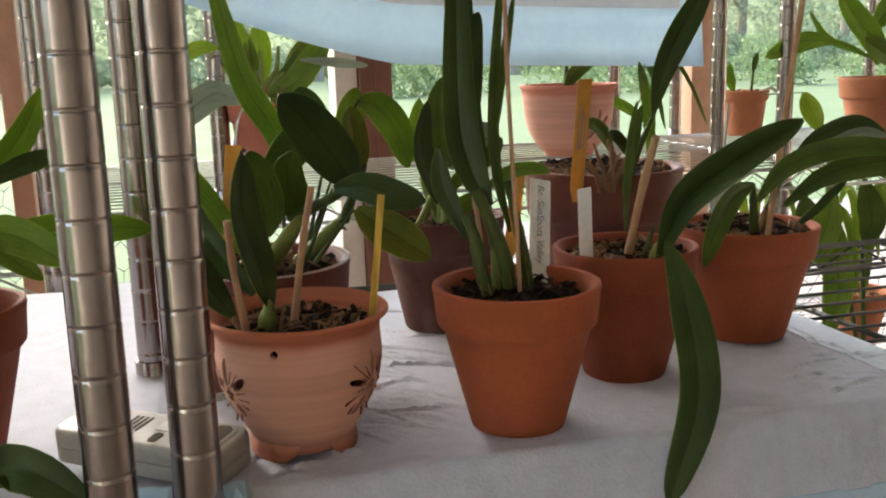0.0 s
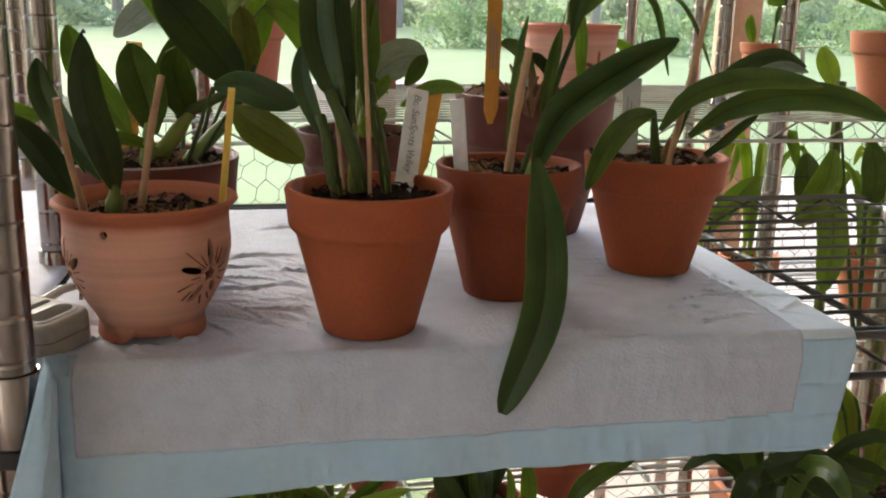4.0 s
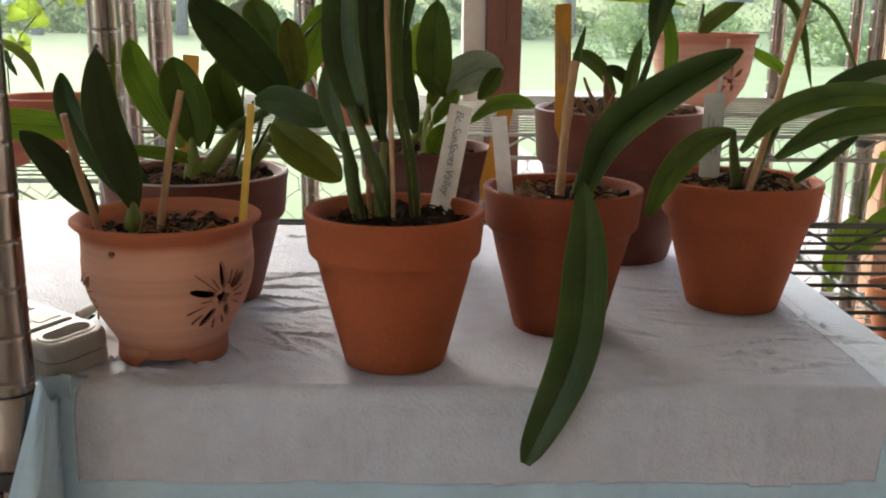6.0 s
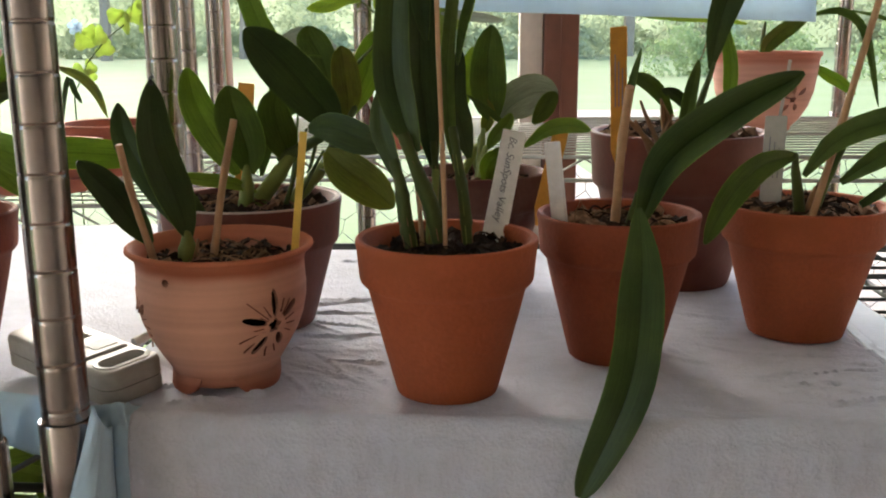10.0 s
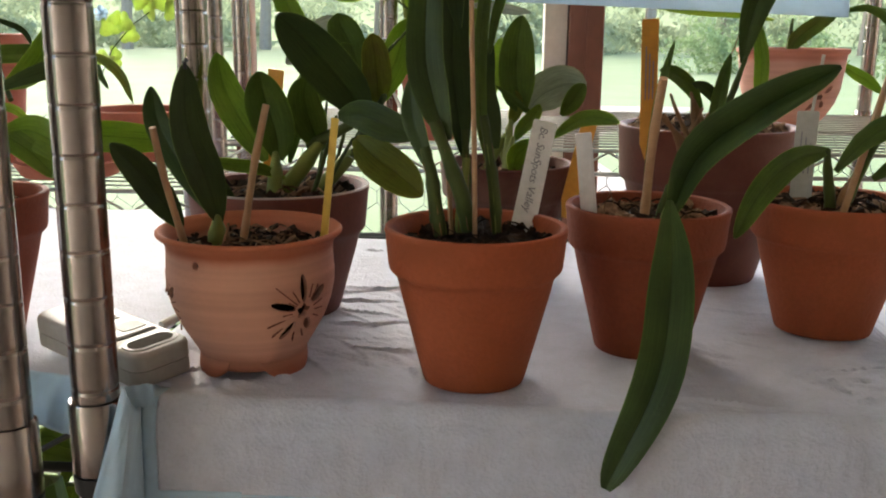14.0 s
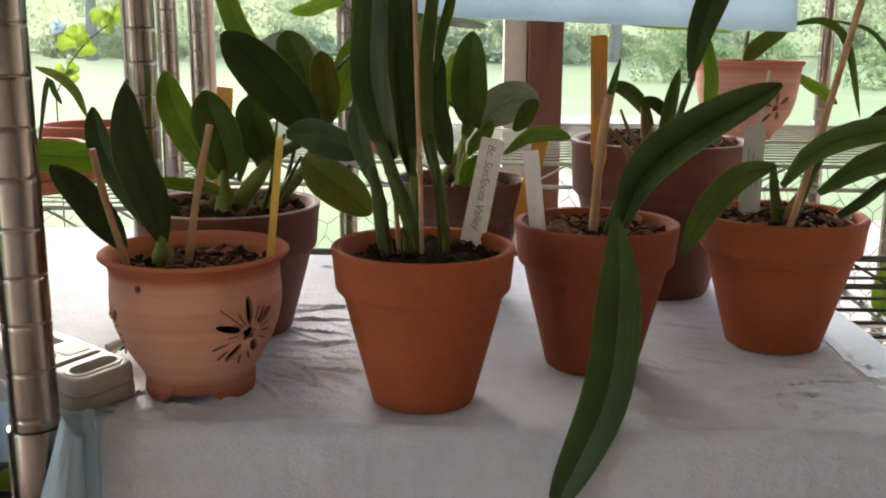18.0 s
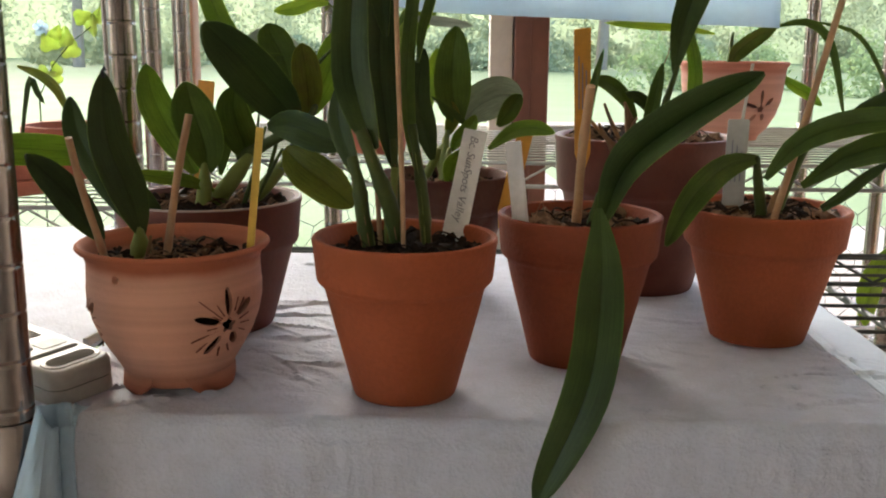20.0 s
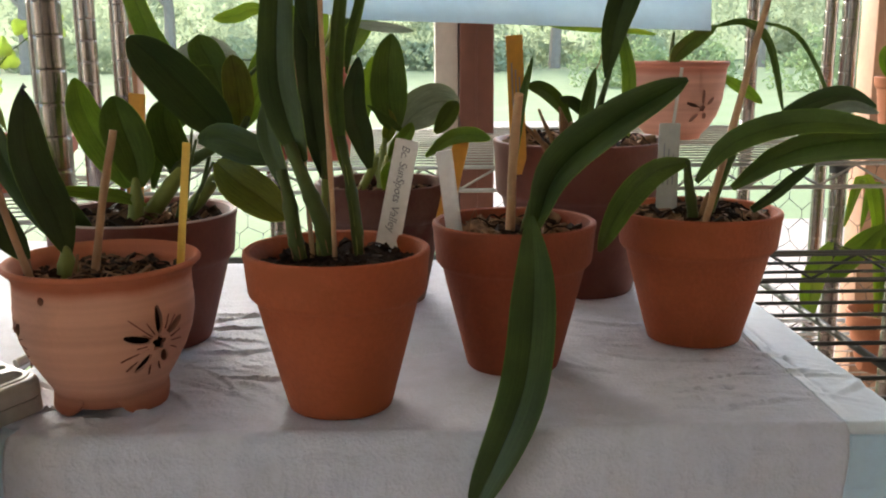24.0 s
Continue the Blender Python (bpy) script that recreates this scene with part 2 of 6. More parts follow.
def banded(name, low, body, high, z0, z1):
    """Terracotta whose foot and lip keep the bare orange clay, with a pale slip between."""
    m = material(name, body, 0.8, second=tuple(0.86 * v for v in body), scale=26, amount=0.8, bump=0.22, fine=320, spec=0.25)
    nodes, link = m.node_tree.nodes, m.node_tree.links.new
    shader = nodes["Principled BSDF"]
    old = shader.inputs["Base Color"].links[0].from_socket
    split, ramp = nodes.new("ShaderNodeSeparateXYZ"), nodes.new("ShaderNodeValToRGB")
    wobble, add = nodes.new("ShaderNodeTexNoise"), nodes.new("ShaderNodeMath")
    coord = [n for n in nodes if n.type == "TEX_COORD"][0]
    wobble.inputs["Scale"].default_value = 30
    add.operation = "MULTIPLY_ADD"
    add.inputs[1].default_value = 0.006
    link(coord.outputs["Object"], wobble.inputs["Vector"])
    link(coord.outputs["Object"], split.inputs[0])
    link(wobble.outputs["Fac"], add.inputs[0])
    link(split.outputs["Z"], add.inputs[2])
    span = nodes.new("ShaderNodeMapRange")
    span.inputs["From Min"].default_value, span.inputs["From Max"].default_value = z0, z1
    link(add.outputs[0], span.inputs["Value"])
    link(span.outputs["Result"], ramp.inputs["Fac"])
    stops = ramp.color_ramp.elements
    stops[0].position, stops[0].color = 0.08, (*low, 1)
    stops[1].position, stops[1].color = 0.95, (*high, 1)
    for position, colour in ((0.24, body), (0.83, body), (0.89, high)):
        stop = stops.new(position)
        stop.color = (*colour, 1)
    mix = nodes.new("ShaderNodeMix")
    mix.data_type, mix.blend_type = "RGBA", "MIX"
    mix.inputs["Factor"].default_value = 0.85
    link(old, mix.inputs["A"])
    link(ramp.outputs["Color"], mix.inputs["B"])
    flat, rings, tone, tint = nodes.new("ShaderNodeMapping"), nodes.new("ShaderNodeTexNoise"), nodes.new("ShaderNodeMapRange"), nodes.new("ShaderNodeMix")
    flat.inputs["Scale"].default_value = (3, 3, 130)
    link(coord.outputs["Object"], flat.inputs["Vector"])
    link(flat.outputs["Vector"], rings.inputs["Vector"])
    rings.inputs["Scale"].default_value = 1.0
    tone.inputs["From Min"].default_value, tone.inputs["From Max"].default_value = 0.3, 0.7
    tone.inputs["To Min"].default_value, tone.inputs["To Max"].default_value = 0.83, 1.12
    link(rings.outputs["Fac"], tone.inputs["Value"])
    tint.data_type, tint.blend_type = "RGBA", "MULTIPLY"
    tint.inputs["Factor"].default_value = 1.0
    link(mix.outputs["Result"], tint.inputs["A"])
    link(tone.outputs["Result"], tint.inputs["B"])
    link(tint.outputs["Result"], shader.inputs["Base Color"])
    return m


# ---- building blocks ----
def thing(name, at, label, category, group="", kind=""):
    ob = new(name)
    ob.location = at
    ob.empty_display_size = 0.02
    return tagged(ob, label, category, group, kind)


def base_of(ob):
    total = Vector((0, 0, 0))
    while ob:
        total += ob.location
        ob = ob.parent
    return total


def part(name, bm, mats, parent=None, label="", smooth=True):
    """Links a bmesh, given in world coordinates, as one mesh object under a thing or a part."""
    me = bpy.data.meshes.new(name)
    if parent:
        bmesh.ops.translate(bm, vec=-base_of(parent), verts=bm.verts)
    bm.normal_update()
    for e in bm.edges:
        if len(e.link_faces) == 2 and e.calc_face_angle(0) > 0.7:
            e.smooth = False
    bm.to_mesh(me)
    bm.free()
    for m in mats if isinstance(mats, (list, tuple)) else [mats]:
        me.materials.append(m)
    if smooth:
        me.polygons.foreach_set("use_smooth", [True] * len(me.polygons))
    ob = new(name, me)
    ob.parent = parent
    return tagged(ob, label)


def lathe(profile, at, segments=48, wobble=0.0, ring_shaped=False):
    """A closed ring of (radius, height) turned round the upright axis through at."""
    bm = bmesh.new()
    rings = []
    for n, (r, z) in enumerate(profile):
        ring = []
        for k in range(segments):
            a = 2 * math.pi * k / segments
            rr = r * (1 + wobble * noise.noise((math.cos(a) * 1.5, math.sin(a) * 1.5, z * 30 + at[0] * 7)))
            ring.append(bm.verts.new((at[0] + rr * math.cos(a), at[1] + rr * math.sin(a), at[2] + z)))
        rings.append(ring)
    for a, b in zip(rings, rings[1:] + (rings[:1] if ring_shaped else [])):
        for k in range(segments):
            bm.faces.new((a[k], a[(k + 1) % segments], b[(k + 1) % segments], b[k]))
    if not ring_shaped:
        bm.faces.new(rings[0][::-1])
        bm.faces.new(rings[-1])
    bmesh.ops.recalc_face_normals(bm, faces=bm.faces)
    return bm


def box(lo, hi, bevel=0.0, segments=2):
    bm = bmesh.new()
    bmesh.ops.create_cube(bm, size=1)
    size = Vector(hi) - Vector(lo)
    bmesh.ops.scale(bm, vec=size, verts=bm.verts)
    bmesh.ops.translate(bm, vec=(Vector(lo) + Vector(hi)) / 2, verts=bm.verts)
    if bevel:
        bmesh.ops.bevel(bm, geom=bm.edges[:], offset=bevel, segments=segments, affect="EDGES", profile=0.5)
    return bm


def rod(points, radius, sides=8, radii=None):
    """A round bar along a line of points."""
    bm = bmesh.new()
    pts = [Vector(p) for p in points]
    rings = []
    for n, p in enumerate(pts):
        t = (pts[min(n + 1, len(pts) - 1)] - pts[max(n - 1, 0)]).normalized()
        u = t.cross(Vector((0.31, 0.22, 0.93) if abs(t.z) < 0.9 else (1, 0, 0))).normalized()
        v = t.cross(u)
        r = radii[n] if radii else radius
        rings.append([bm.verts.new(p + r * (math.cos(2 * math.pi * k / sides) * u + math.sin(2 * math.pi * k / sides) * v)) for k in range(sides)])
    for a, b in zip(rings, rings[1:]):
        for k in range(sides):
            bm.faces.new((a[k], a[(k + 1) % sides], b[(k + 1) % sides], b[k]))
    bm.faces.new(rings[0][::-1])
    bm.faces.new(rings[-1])
    bmesh.ops.recalc_face_normals(bm, faces=bm.faces)
    return bm


def along(points, f):
    """A point at f (0 to 1) on a smooth line through the points."""
    p = [Vector(q) for q in points]
    p = [2 * p[0] - p[1], *p, 2 * p[-1] - p[-2]]
    f = min(max(f, 0), 1) * (len(p) - 3)
    k = min(int(f), len(p) - 4)
    t = f - k
    a, b, c, d = p[k : k + 4]
    return 0.5 * (2 * b + (c - a) * t + (2 * a - 5 * b + 4 * c - d) * t * t + (3 * b - a - 3 * c + d) * t ** 3)


leaf_count = 0


def leaf_shape(f, tip, base):
    """Half width along a leaf: narrow at its base, blunt at its tip."""
    if f < 0.5:
        g = f / 0.5
        return base + (1 - base) * (1 - (1 - g) ** 2)
    return max(0.02, (1 - ((f - 0.5) / 0.5) ** 2.3)) ** tip


def leaf(parent, mat, width, *points, fold=0.22, tip=0.6, turn=None, steps=14, base=0.22):
    """A thick strap leaf along a line of points, folded a little along its midrib."""
    global leaf_count
    leaf_count += 1
    rnd = random.Random(leaf_count)
    spin = radians(rnd.uniform(-24, 24) if turn is None else turn)
    bend, thick = rnd.uniform(0.8, 1.3), 0.0009 + 0.012 * width
    bm = bmesh.new()
    upper, lower, spots = [], [], {}
    middle = along(points, 0.5)
    sight = (Vector((0.0, -0.55, 1.1)) - middle).normalized()
    cross = (-1.0, -0.82, -0.45, -0.1, 0.0, 0.1, 0.45, 0.82, 1.0)
    for n in range(steps + 1):
        f = 1 - (1 - n / steps) ** 1.5
        p = along(points, f)
        t = (along(points, f + 0.03) - along(points, f - 0.03)).normalized()
        side = t.cross(sight)
        side = side.normalized() if side.length > 0.05 else t.cross(Vector((0, 0, 1))).normalized()
        face = side.cross(t).normalized()
        side, face = side * math.cos(spin) + face * math.sin(spin), face * math.cos(spin) - side * math.sin(spin)
        half = 0.5 * width * leaf_shape(f, tip, base)
        half *= 1 + 0.05 * noise.noise((f * 4, leaf_count * 1.7, 0))
        a, b = [], []
        for c in cross:
            lift = -fold * bend * half * (0.75 * (1 - abs(c)) ** 1.5 + (0.1 if c == 0 else 0.0)) + 0.05 * half * noise.noise((f * 5 + c, leaf_count * 0.9, 3))
            q = p + side * half * c + face * (lift + 0.1 * half * abs(c))
            edge = thick * (0.5 if abs(c) > 0.9 else 1.0) * (1.5 if c == 0 else 1.0)
            a.append(bm.verts.new(q + face * edge * 0.5))
            b.append(bm.verts.new(q - face * edge * 0.5))
            spots[a[-1]] = spots[b[-1]] = (0.5 + 0.5 * c, 3 * f + leaf_count * 7.3)
        upper.append(a), lower.append(b)
    for k in range(steps):
        for c in range(len(cross) - 1):
            bm.faces.new((upper[k][c], upper[k + 1][c], upper[k + 1][c + 1], upper[k][c + 1]))
            bm.faces.new((lower[k][c + 1], lower[k + 1][c + 1], lower[k + 1][c], lower[k][c]))
        for c in (0, -1):
            bm.faces.new((upper[k][c], lower[k][c], lower[k + 1][c], upper[k + 1][c])).material_index = 1
    for k in (0, -1):
        bm.faces.new([*upper[k], *lower[k][::-1]])
    bmesh.ops.recalc_face_normals(bm, faces=bm.faces)
    uv = bm.loops.layers.uv.new("veins")
    for f in bm.faces:
        for corner in f.loops:
            corner[uv].uv = spots[corner.vert]
    # Edge faces take a brighter green for the light through the rim.
    return part("leaf", bm, [mat, leaf_lime if mat in (leaf_lime, leaf_green) else leaf_green], parent)


def stalk(parent, name, mat, width, a, b):
    """A stem, or a swollen bulb with joints and a papery sheath line."""
    a, b = Vector(a), Vector(b)
    a = a + (a - b).normalized() * 0.012
    n, swollen = 9, name == "pseudobulb"
    pts, radii = [], []
    for k in range(n + 1):
        f = k / n
        pts.append(a.lerp(b, f) + Vector((0.002 * math.sin(3 * f + a.x * 90), 0.001 * math.cos(4 * f), 0)))
        r = 0.5 * width * ((0.3 + 0.7 * math.sin(math.pi * (0.12 + 0.84 * f))) if swollen else 1 - 0.5 * f * f)
        radii.append(r * (1.1 if k % 3 == 0 else 1.0))
    pts.append(pts[-1] + (b - a).normalized() * radii[-1] * 0.7)
    radii.append(radii[-1] * 0.35)
    return part(name, rod(pts, 0, 10, radii), mat, parent)


def stake(parent, width, a, b):
    """A bamboo stake with a node or two and a cut top."""
    a, b = Vector(a), Vector(b)
    a = a + (a - b).normalized() * 0.03
    pts, radii = [], []
    n = 12
    for k in range(n + 1):
        f = k / n
        pts.append(a.lerp(b, f) + Vector((0.0006 * math.sin(7 * f), 0, 0)))
        radii.append(0.5 * width * (1.0 + (0.14 if k in (4, 9) else 0.0) - 0.1 * f))
    return part("stake", rod(pts, 0, 9, radii), wood_stake, parent, "bamboo stake")


def plant_tag(parent, mat, width, a, b, marks=""):
    """A flat plastic label pushed into the bark."""
    a, b = Vector(a), Vector(b)
    axis = (b - a).normalized()
    a = a - axis * 0.026
    length = (b - a).length
    right = Vector((0, 1, 0)).cross(axis).normalized()
    right = (right - axis * right.dot(axis)).normalized()
    out = right.cross(axis).normalized()
    out = -out if out.y > 0 else out
    bm = bmesh.new()
    h = width / 2
    outline = [(-h * 0.35, 0), (h * 0.35, 0), (h, 0.014), (h, length - 0.001), (h * 0.93, length), (-h * 0.93, length), (-h, length - 0.001), (-h, 0.014)]
    curl = lambda v: out * ((0.0 if marks == "writing" else 0.03) * length * math.sin(2.2 * v / length))
    bow = lambda v: curl(0.014) + (curl(length - 0.001) - curl(0.014)) * ((v - 0.014) / (length - 0.015))
    front = [bm.verts.new(a + right * u + axis * v + curl(v) + out * 0.0004) for u, v in outline]
    back = [bm.verts.new(a + right * u + axis * v + curl(v) - out * 0.0004) for u, v in outline]
    bm.faces.new(front), bm.faces.new(back[::-1])
    for k in range(len(outline)):
        m = (k + 1) % len(outline)
        bm.faces.new((front[k], back[k], back[m], front[m]))
    bmesh.ops.recalc_face_normals(bm, faces=bm.faces)
    tag = part("plant_label", bm, mat, parent, smooth=False)
    if marks == "writing":
        turn = Matrix((-axis, right, out)).transposed().to_4x4()
        text = bpy.data.curves.new("writing", "FONT")
        text.body, text.size, text.align_y = "Bc. SunSpots Valley", 0.0072, "CENTER"
        text.extrude, text.shear = 0.0001, 0.25
        ob = new("writing_source", text)
        me = bpy.data.meshes.new_from_object(ob.evaluated_get(bpy.context.evaluated_depsgraph_get()))
        bpy.data.objects.remove(ob)
        top = a + axis * (length - 0.004) + curl(length) + out * 0.0007
        me.transform(Matrix.Translation(top - base_of(tag)) @ turn)
        me.materials.append(ink)
        writing = new("writing", me)
        writing.parent = tag
        tagged(writing, "grey handwritten plant name")
    if marks == "bars":
        for k in range(3):
            u, start = (k - 1) * width * 0.22, 0.18 + 0.05 * k
            bm = bmesh.new()
            q = [a + right * (u + du) + axis * v + bow(v) + out * 0.0006 for du, v in
                 ((-0.0004, length * (1 - start)), (0.0004, length * (1 - start)), (0.0004, length * 0.45), (-0.0004, length * 0.45))]
            q += [p + out * 0.0002 for p in q]
            vs = [bm.verts.new(p) for p in q]
            for f in ((0, 1, 2, 3), (4, 5, 6, 7), (0, 1, 5, 4), (1, 2, 6, 5), (2, 3, 7, 6), (3, 0, 4, 7)):
                bm.faces.new([vs[i] for i in f])
            part("printed_line", bm, ink, tag, smooth=False)
    return tag


def chips(parent, at, radius, mat, other, count, seed, size=0.006):
    """Orchid bark heaped in a pot: a mound with loose chips on it."""
    rnd = random.Random(seed)
    bm = bmesh.new()
    rings = 7
    rows = []
    for n in range(rings + 1):
        r = radius * n / rings
        rows.append([bm.verts.new((at[0] + r * math.cos(2 * math.pi * k / 28), at[1] + r * math.sin(2 * math.pi * k / 28),
                                   at[2] + 0.004 * (1 - n / rings) + rnd.uniform(-0.002, 0.002) * (n < rings))) for k in range(28)])
    for a, b in zip(rows, rows[1:]):
        for k in range(28):
            f = bm.faces.new((a[k], a[(k + 1) % 28], b[(k + 1) % 28], b[k]))
    for n in range(count):
        r, ang = radius * 0.94 * math.sqrt(rnd.random()), rnd.uniform(0, 6.283)
        s = size * rnd.uniform(0.5, 1.6)
        m = pose(at[0] + r * math.cos(ang), at[1] + r * math.sin(ang), at[2] + rnd.uniform(0.002, 0.006), rnd.uniform(-35, 35), rnd.uniform(-35, 35), rnd.uniform(0, 360))
        new_verts = bmesh.ops.create_cube(bm, size=1, matrix=m @ Matrix.Diagonal((s * rnd.uniform(0.9, 2.0), s * rnd.uniform(0.5, 0.9), s * rnd.uniform(0.25, 0.5), 1)))["verts"]
        pick = 1 if rnd.random() < 0.38 else 0
        for v in new_verts:
            v.co += Vector((rnd.uniform(-1, 1), rnd.uniform(-1, 1), rnd.uniform(-1, 1))) * s * 0.14
            for f in v.link_faces:
                f.material_index = pick
    for n in range(count // 12):
        r, ang, way, long = radius * 0.75 * math.sqrt(rnd.random()), rnd.uniform(0, 6.283), rnd.uniform(0, 6.283), size * rnd.uniform(2.0, 4.5)
        middle = Vector((at[0] + r * math.cos(ang), at[1] + r * math.sin(ang), at[2] + 0.006))
        loop = []
        for k in range(6):
            f = k / 5 - 0.5
            p = middle + Vector((math.cos(way + f), math.sin(way + f), 0)) * long * f + Vector((0, 0, size * 0.8 * (1 - 4 * f * f)))
            loop.append([bm.verts.new(p + Vector((0.0006 * math.cos(a + way), 0.0006 * math.sin(a + way), 0.0006 * math.sin(a)))) for a in (0, 2.1, 4.2)])
        for a, b in zip(loop, loop[1:]):
            for k in range(3):
                bm.faces.new((a[k], a[(k + 1) % 3], b[(k + 1) % 3], b[k])).material_index = 1
    return tagged(part("potting_bark", bm, [mat, other], parent, "chunky orchid bark", smooth=False), kind="stuff")


def clay_pot(parent, at, r, h, mat, foot=0.57, collar=0.29, step=0.07, wall=0.05, name="pot", label=""):
    """A flower pot with a thick collar, open at the top."""
    zc = h * (1 - collar)
    profile = [(r * 0.02, 0.0015), (r * foot * 0.9, 0.0), (r * foot * 0.985, 0.0008), (r * foot * 1.01, 0.003)]
    mid = r * (0.94 - step)
    for k in range(1, 6):
        f = k / 6
        profile.append((r * foot * 1.01 + (mid - r * foot * 1.01) * f, 0.003 + (zc - 0.006) * f))
    profile += [(mid, zc - 0.002), (mid + r * step * 0.5, zc - 0.0004), (r * 0.945, zc + 0.002), (r * 0.955, zc + 0.004),
                (r * 0.985, h - 0.006), (r * 0.998, h - 0.003), (r * 0.992, h - 0.0008), (r * 0.97, h),
                (r * (1 - wall * 1.6), h - 0.0008), (r * (0.97 - wall * 1.7), h - 0.004), (r * (0.93 - wall * 2), h * 0.72), (r * 0.02, h * 0.70)]
    return part(name, lathe(profile, at, 56, 0.006), mat, parent, label)


# ---- setting ----
GROUND = -0.12
bm = bmesh.new()
bmesh.ops.create_grid(bm, x_segments=60, y_segments=60, size=150)
for v in bm.verts:
    v.co.z = GROUND + (0.25 * noise.noise((v.co.x * 0.03, v.co.y * 0.03, 0)) if v.co.y > 6 else 0)
tagged(part("ground", bm, grass), "mown lawn, pale green in daylight", "lawn", kind="structure")

porch = thing("floor", (0, -0.6, 0), "weathered grey-brown deck boards", "floor", kind="structure")
for k in range(27):
    y = -2.5 + k * 0.142
    part("plank", box((-3, y, -0.03), (3, y + 0.136, 0.0), 0.003, 1), deck, porch, smooth=False)
# Unseen shell that closes the porch, added and sized to shape its light.
tagged(part("ceiling", box((-3, -2.72, 2.35), (3, 2.3, 2.43)), bounce_plaster), "unseen plain ceiling added to hold back sky light", "ceiling", kind="structure")
tagged(part("bounce_wall_back", box((-3, -2.72, 0), (2.3, -2.6, 2.35)), bounce_plaster), "unseen plain wall added to bounce light onto the racks", "wall", kind="structure")
tagged(part("unseen_wall_side", box((2.18, -2.597, 0), (2.3, 1.2, 2.349)), bounce_plaster), "unseen plain side wall added to hold back light", "wall", kind="structure")
tagged(part("unseen_wall_far", box((-3, -0.7, GROUND), (-2.88, 2.04, 2.349)), bounce_plaster), "unseen plain far wall added to cut the side light", "wall", kind="structure")


def post(name, x0, x1, y0, y1, mat, label, face=None, foot=-0.03):
    ob = thing(name, ((x0 + x1) / 2, (y0 + y1) / 2, foot), label, "post", kind="structure")
    part("board", box((x0, y0, foot), (x1, y1, 2.349), 0.004), mat, ob)
    if face:
        part("lit_side_strip", box((x0 - 0.042, y0 + 0.012, -0.03), (x0 - 0.002, y1 - 0.004, 2.349), 0.003), face, ob, "pale strip for the post's lit side")
    return ob


tagged(part("bare_ground", box((0.55, 1.45, GROUND - 0.02), (15, 15.5, GROUND + 0.012)), bare_earth, smooth=False), "pinkish brown bare ground beside the porch", "ground", kind="structure")
# The strip on the left puts the post's lit side into colour.
front_post = post("post_1", 0.122, 0.182, 1.15, 1.24, red_wood, "red-brown porch post with a pale strip for its lit side", lit_side_wood)
part("joint_strip", box((0.150, 1.146, -0.03), (0.153, 1.1495, 2.349), 0.001), red_wood, front_post)
post("post_2", 1.15, 1.24, 1.79, 1.88, tan_wood, "tan weathered wooden porch post", foot=GROUND)
post("post_3", -0.47, -0.435, 1.16, 1.2, tan_wood, "thin tan wooden porch upright")
post("post_4", -1.3, -1.22, 1.16, 1.25, red_wood, "red-brown porch post")


# ---- racks ----
def rack_post(parent, x, y, z0, z1, collar_z=(), radius=0.0126):
    """A chrome tube with a groove at every inch, and the sleeves of its shelves."""
    profile = [(0.001, 0.0), (radius, 0.0005)]
    z = 0.0
    while z + 0.0254 < z1 - z0:
        z += 0.0254
        profile += [(radius, z - 0.0022), (radius, z - 0.0010), (radius - 0.0003, z - 0.0005), (radius - 0.0003, z + 0.0005), (radius, z + 0.0010), (radius, z + 0.0022)]
    profile += [(radius, z1 - z0 - 0.001), (0.001, z1 - z0)]
    tube = part("post", lathe(profile, (x, y, z0), 24), chrome, parent)
    for c in collar_z:
        part("sleeve", lathe([(radius + 0.0004, -0.028), (radius + 0.0024, -0.0275), (radius + 0.0022, 0.0125), (radius + 0.0017, 0.0135), (radius + 0.0004, 0.0132)], (x, y, c), 24, ring_shaped=True), chrome, tube, "flared metal shelf sleeve")
        part("clip_ring", lathe([(radius + 0.0003, -0.040), (radius + 0.0018, -0.0395), (radius + 0.0024, -0.0292), (radius + 0.0003, -0.029)], (x, y, c), 24, ring_shaped=True), black_plastic, tube, "black plastic clip")
    return tube


def wire_shelf(parent, x0, x1, y0, y1, z, gap=0.0254, thick=0.0018, metal=wire_metal):
    """Long wires on cross bars, with a laddered rim at front and back."""
    me = None
    count = int((y1 - y0 - 0.02) / gap)
    for k in range(count):
        y = y0 + 0.012 + k * (y1 - y0 - 0.024) / max(count - 1, 1)
        if me is None:
            first = part("wire", rod([(x0, y, z), (x1, y, z)], thick, 6), metal, parent)
            me, y_first = first.data, y
        else:
            ob = new("wire", me)
            ob.parent, ob.location = parent, (0, y - y_first, 0)
    for x in (x0 + 0.006, x0 + (x1 - x0) / 3, x0 + 2 * (x1 - x0) / 3, x1 - 0.006):
        part("cross_bar", rod([(x, y0, z - 0.0045), (x, y1, z - 0.0045)], 0.003, 6), metal, parent)
    for y in (y0, y1):
        part("rim_wire", rod([(x0, y, z), (x1, y, z)], 0.003, 6), metal, parent)
        part("rim_wire", rod([(x0, y, z - 0.03), (x1, y, z - 0.03)], 0.003, 6), metal, parent)
        teeth = int((x1 - x0) / 0.045)
        part("truss_wire", rod([(x0 + (x1 - x0) * k / teeth, y, z - (0.002 if k % 2 else 0.028)) for k in range(teeth + 1)], 0.0019, 5), metal, parent)


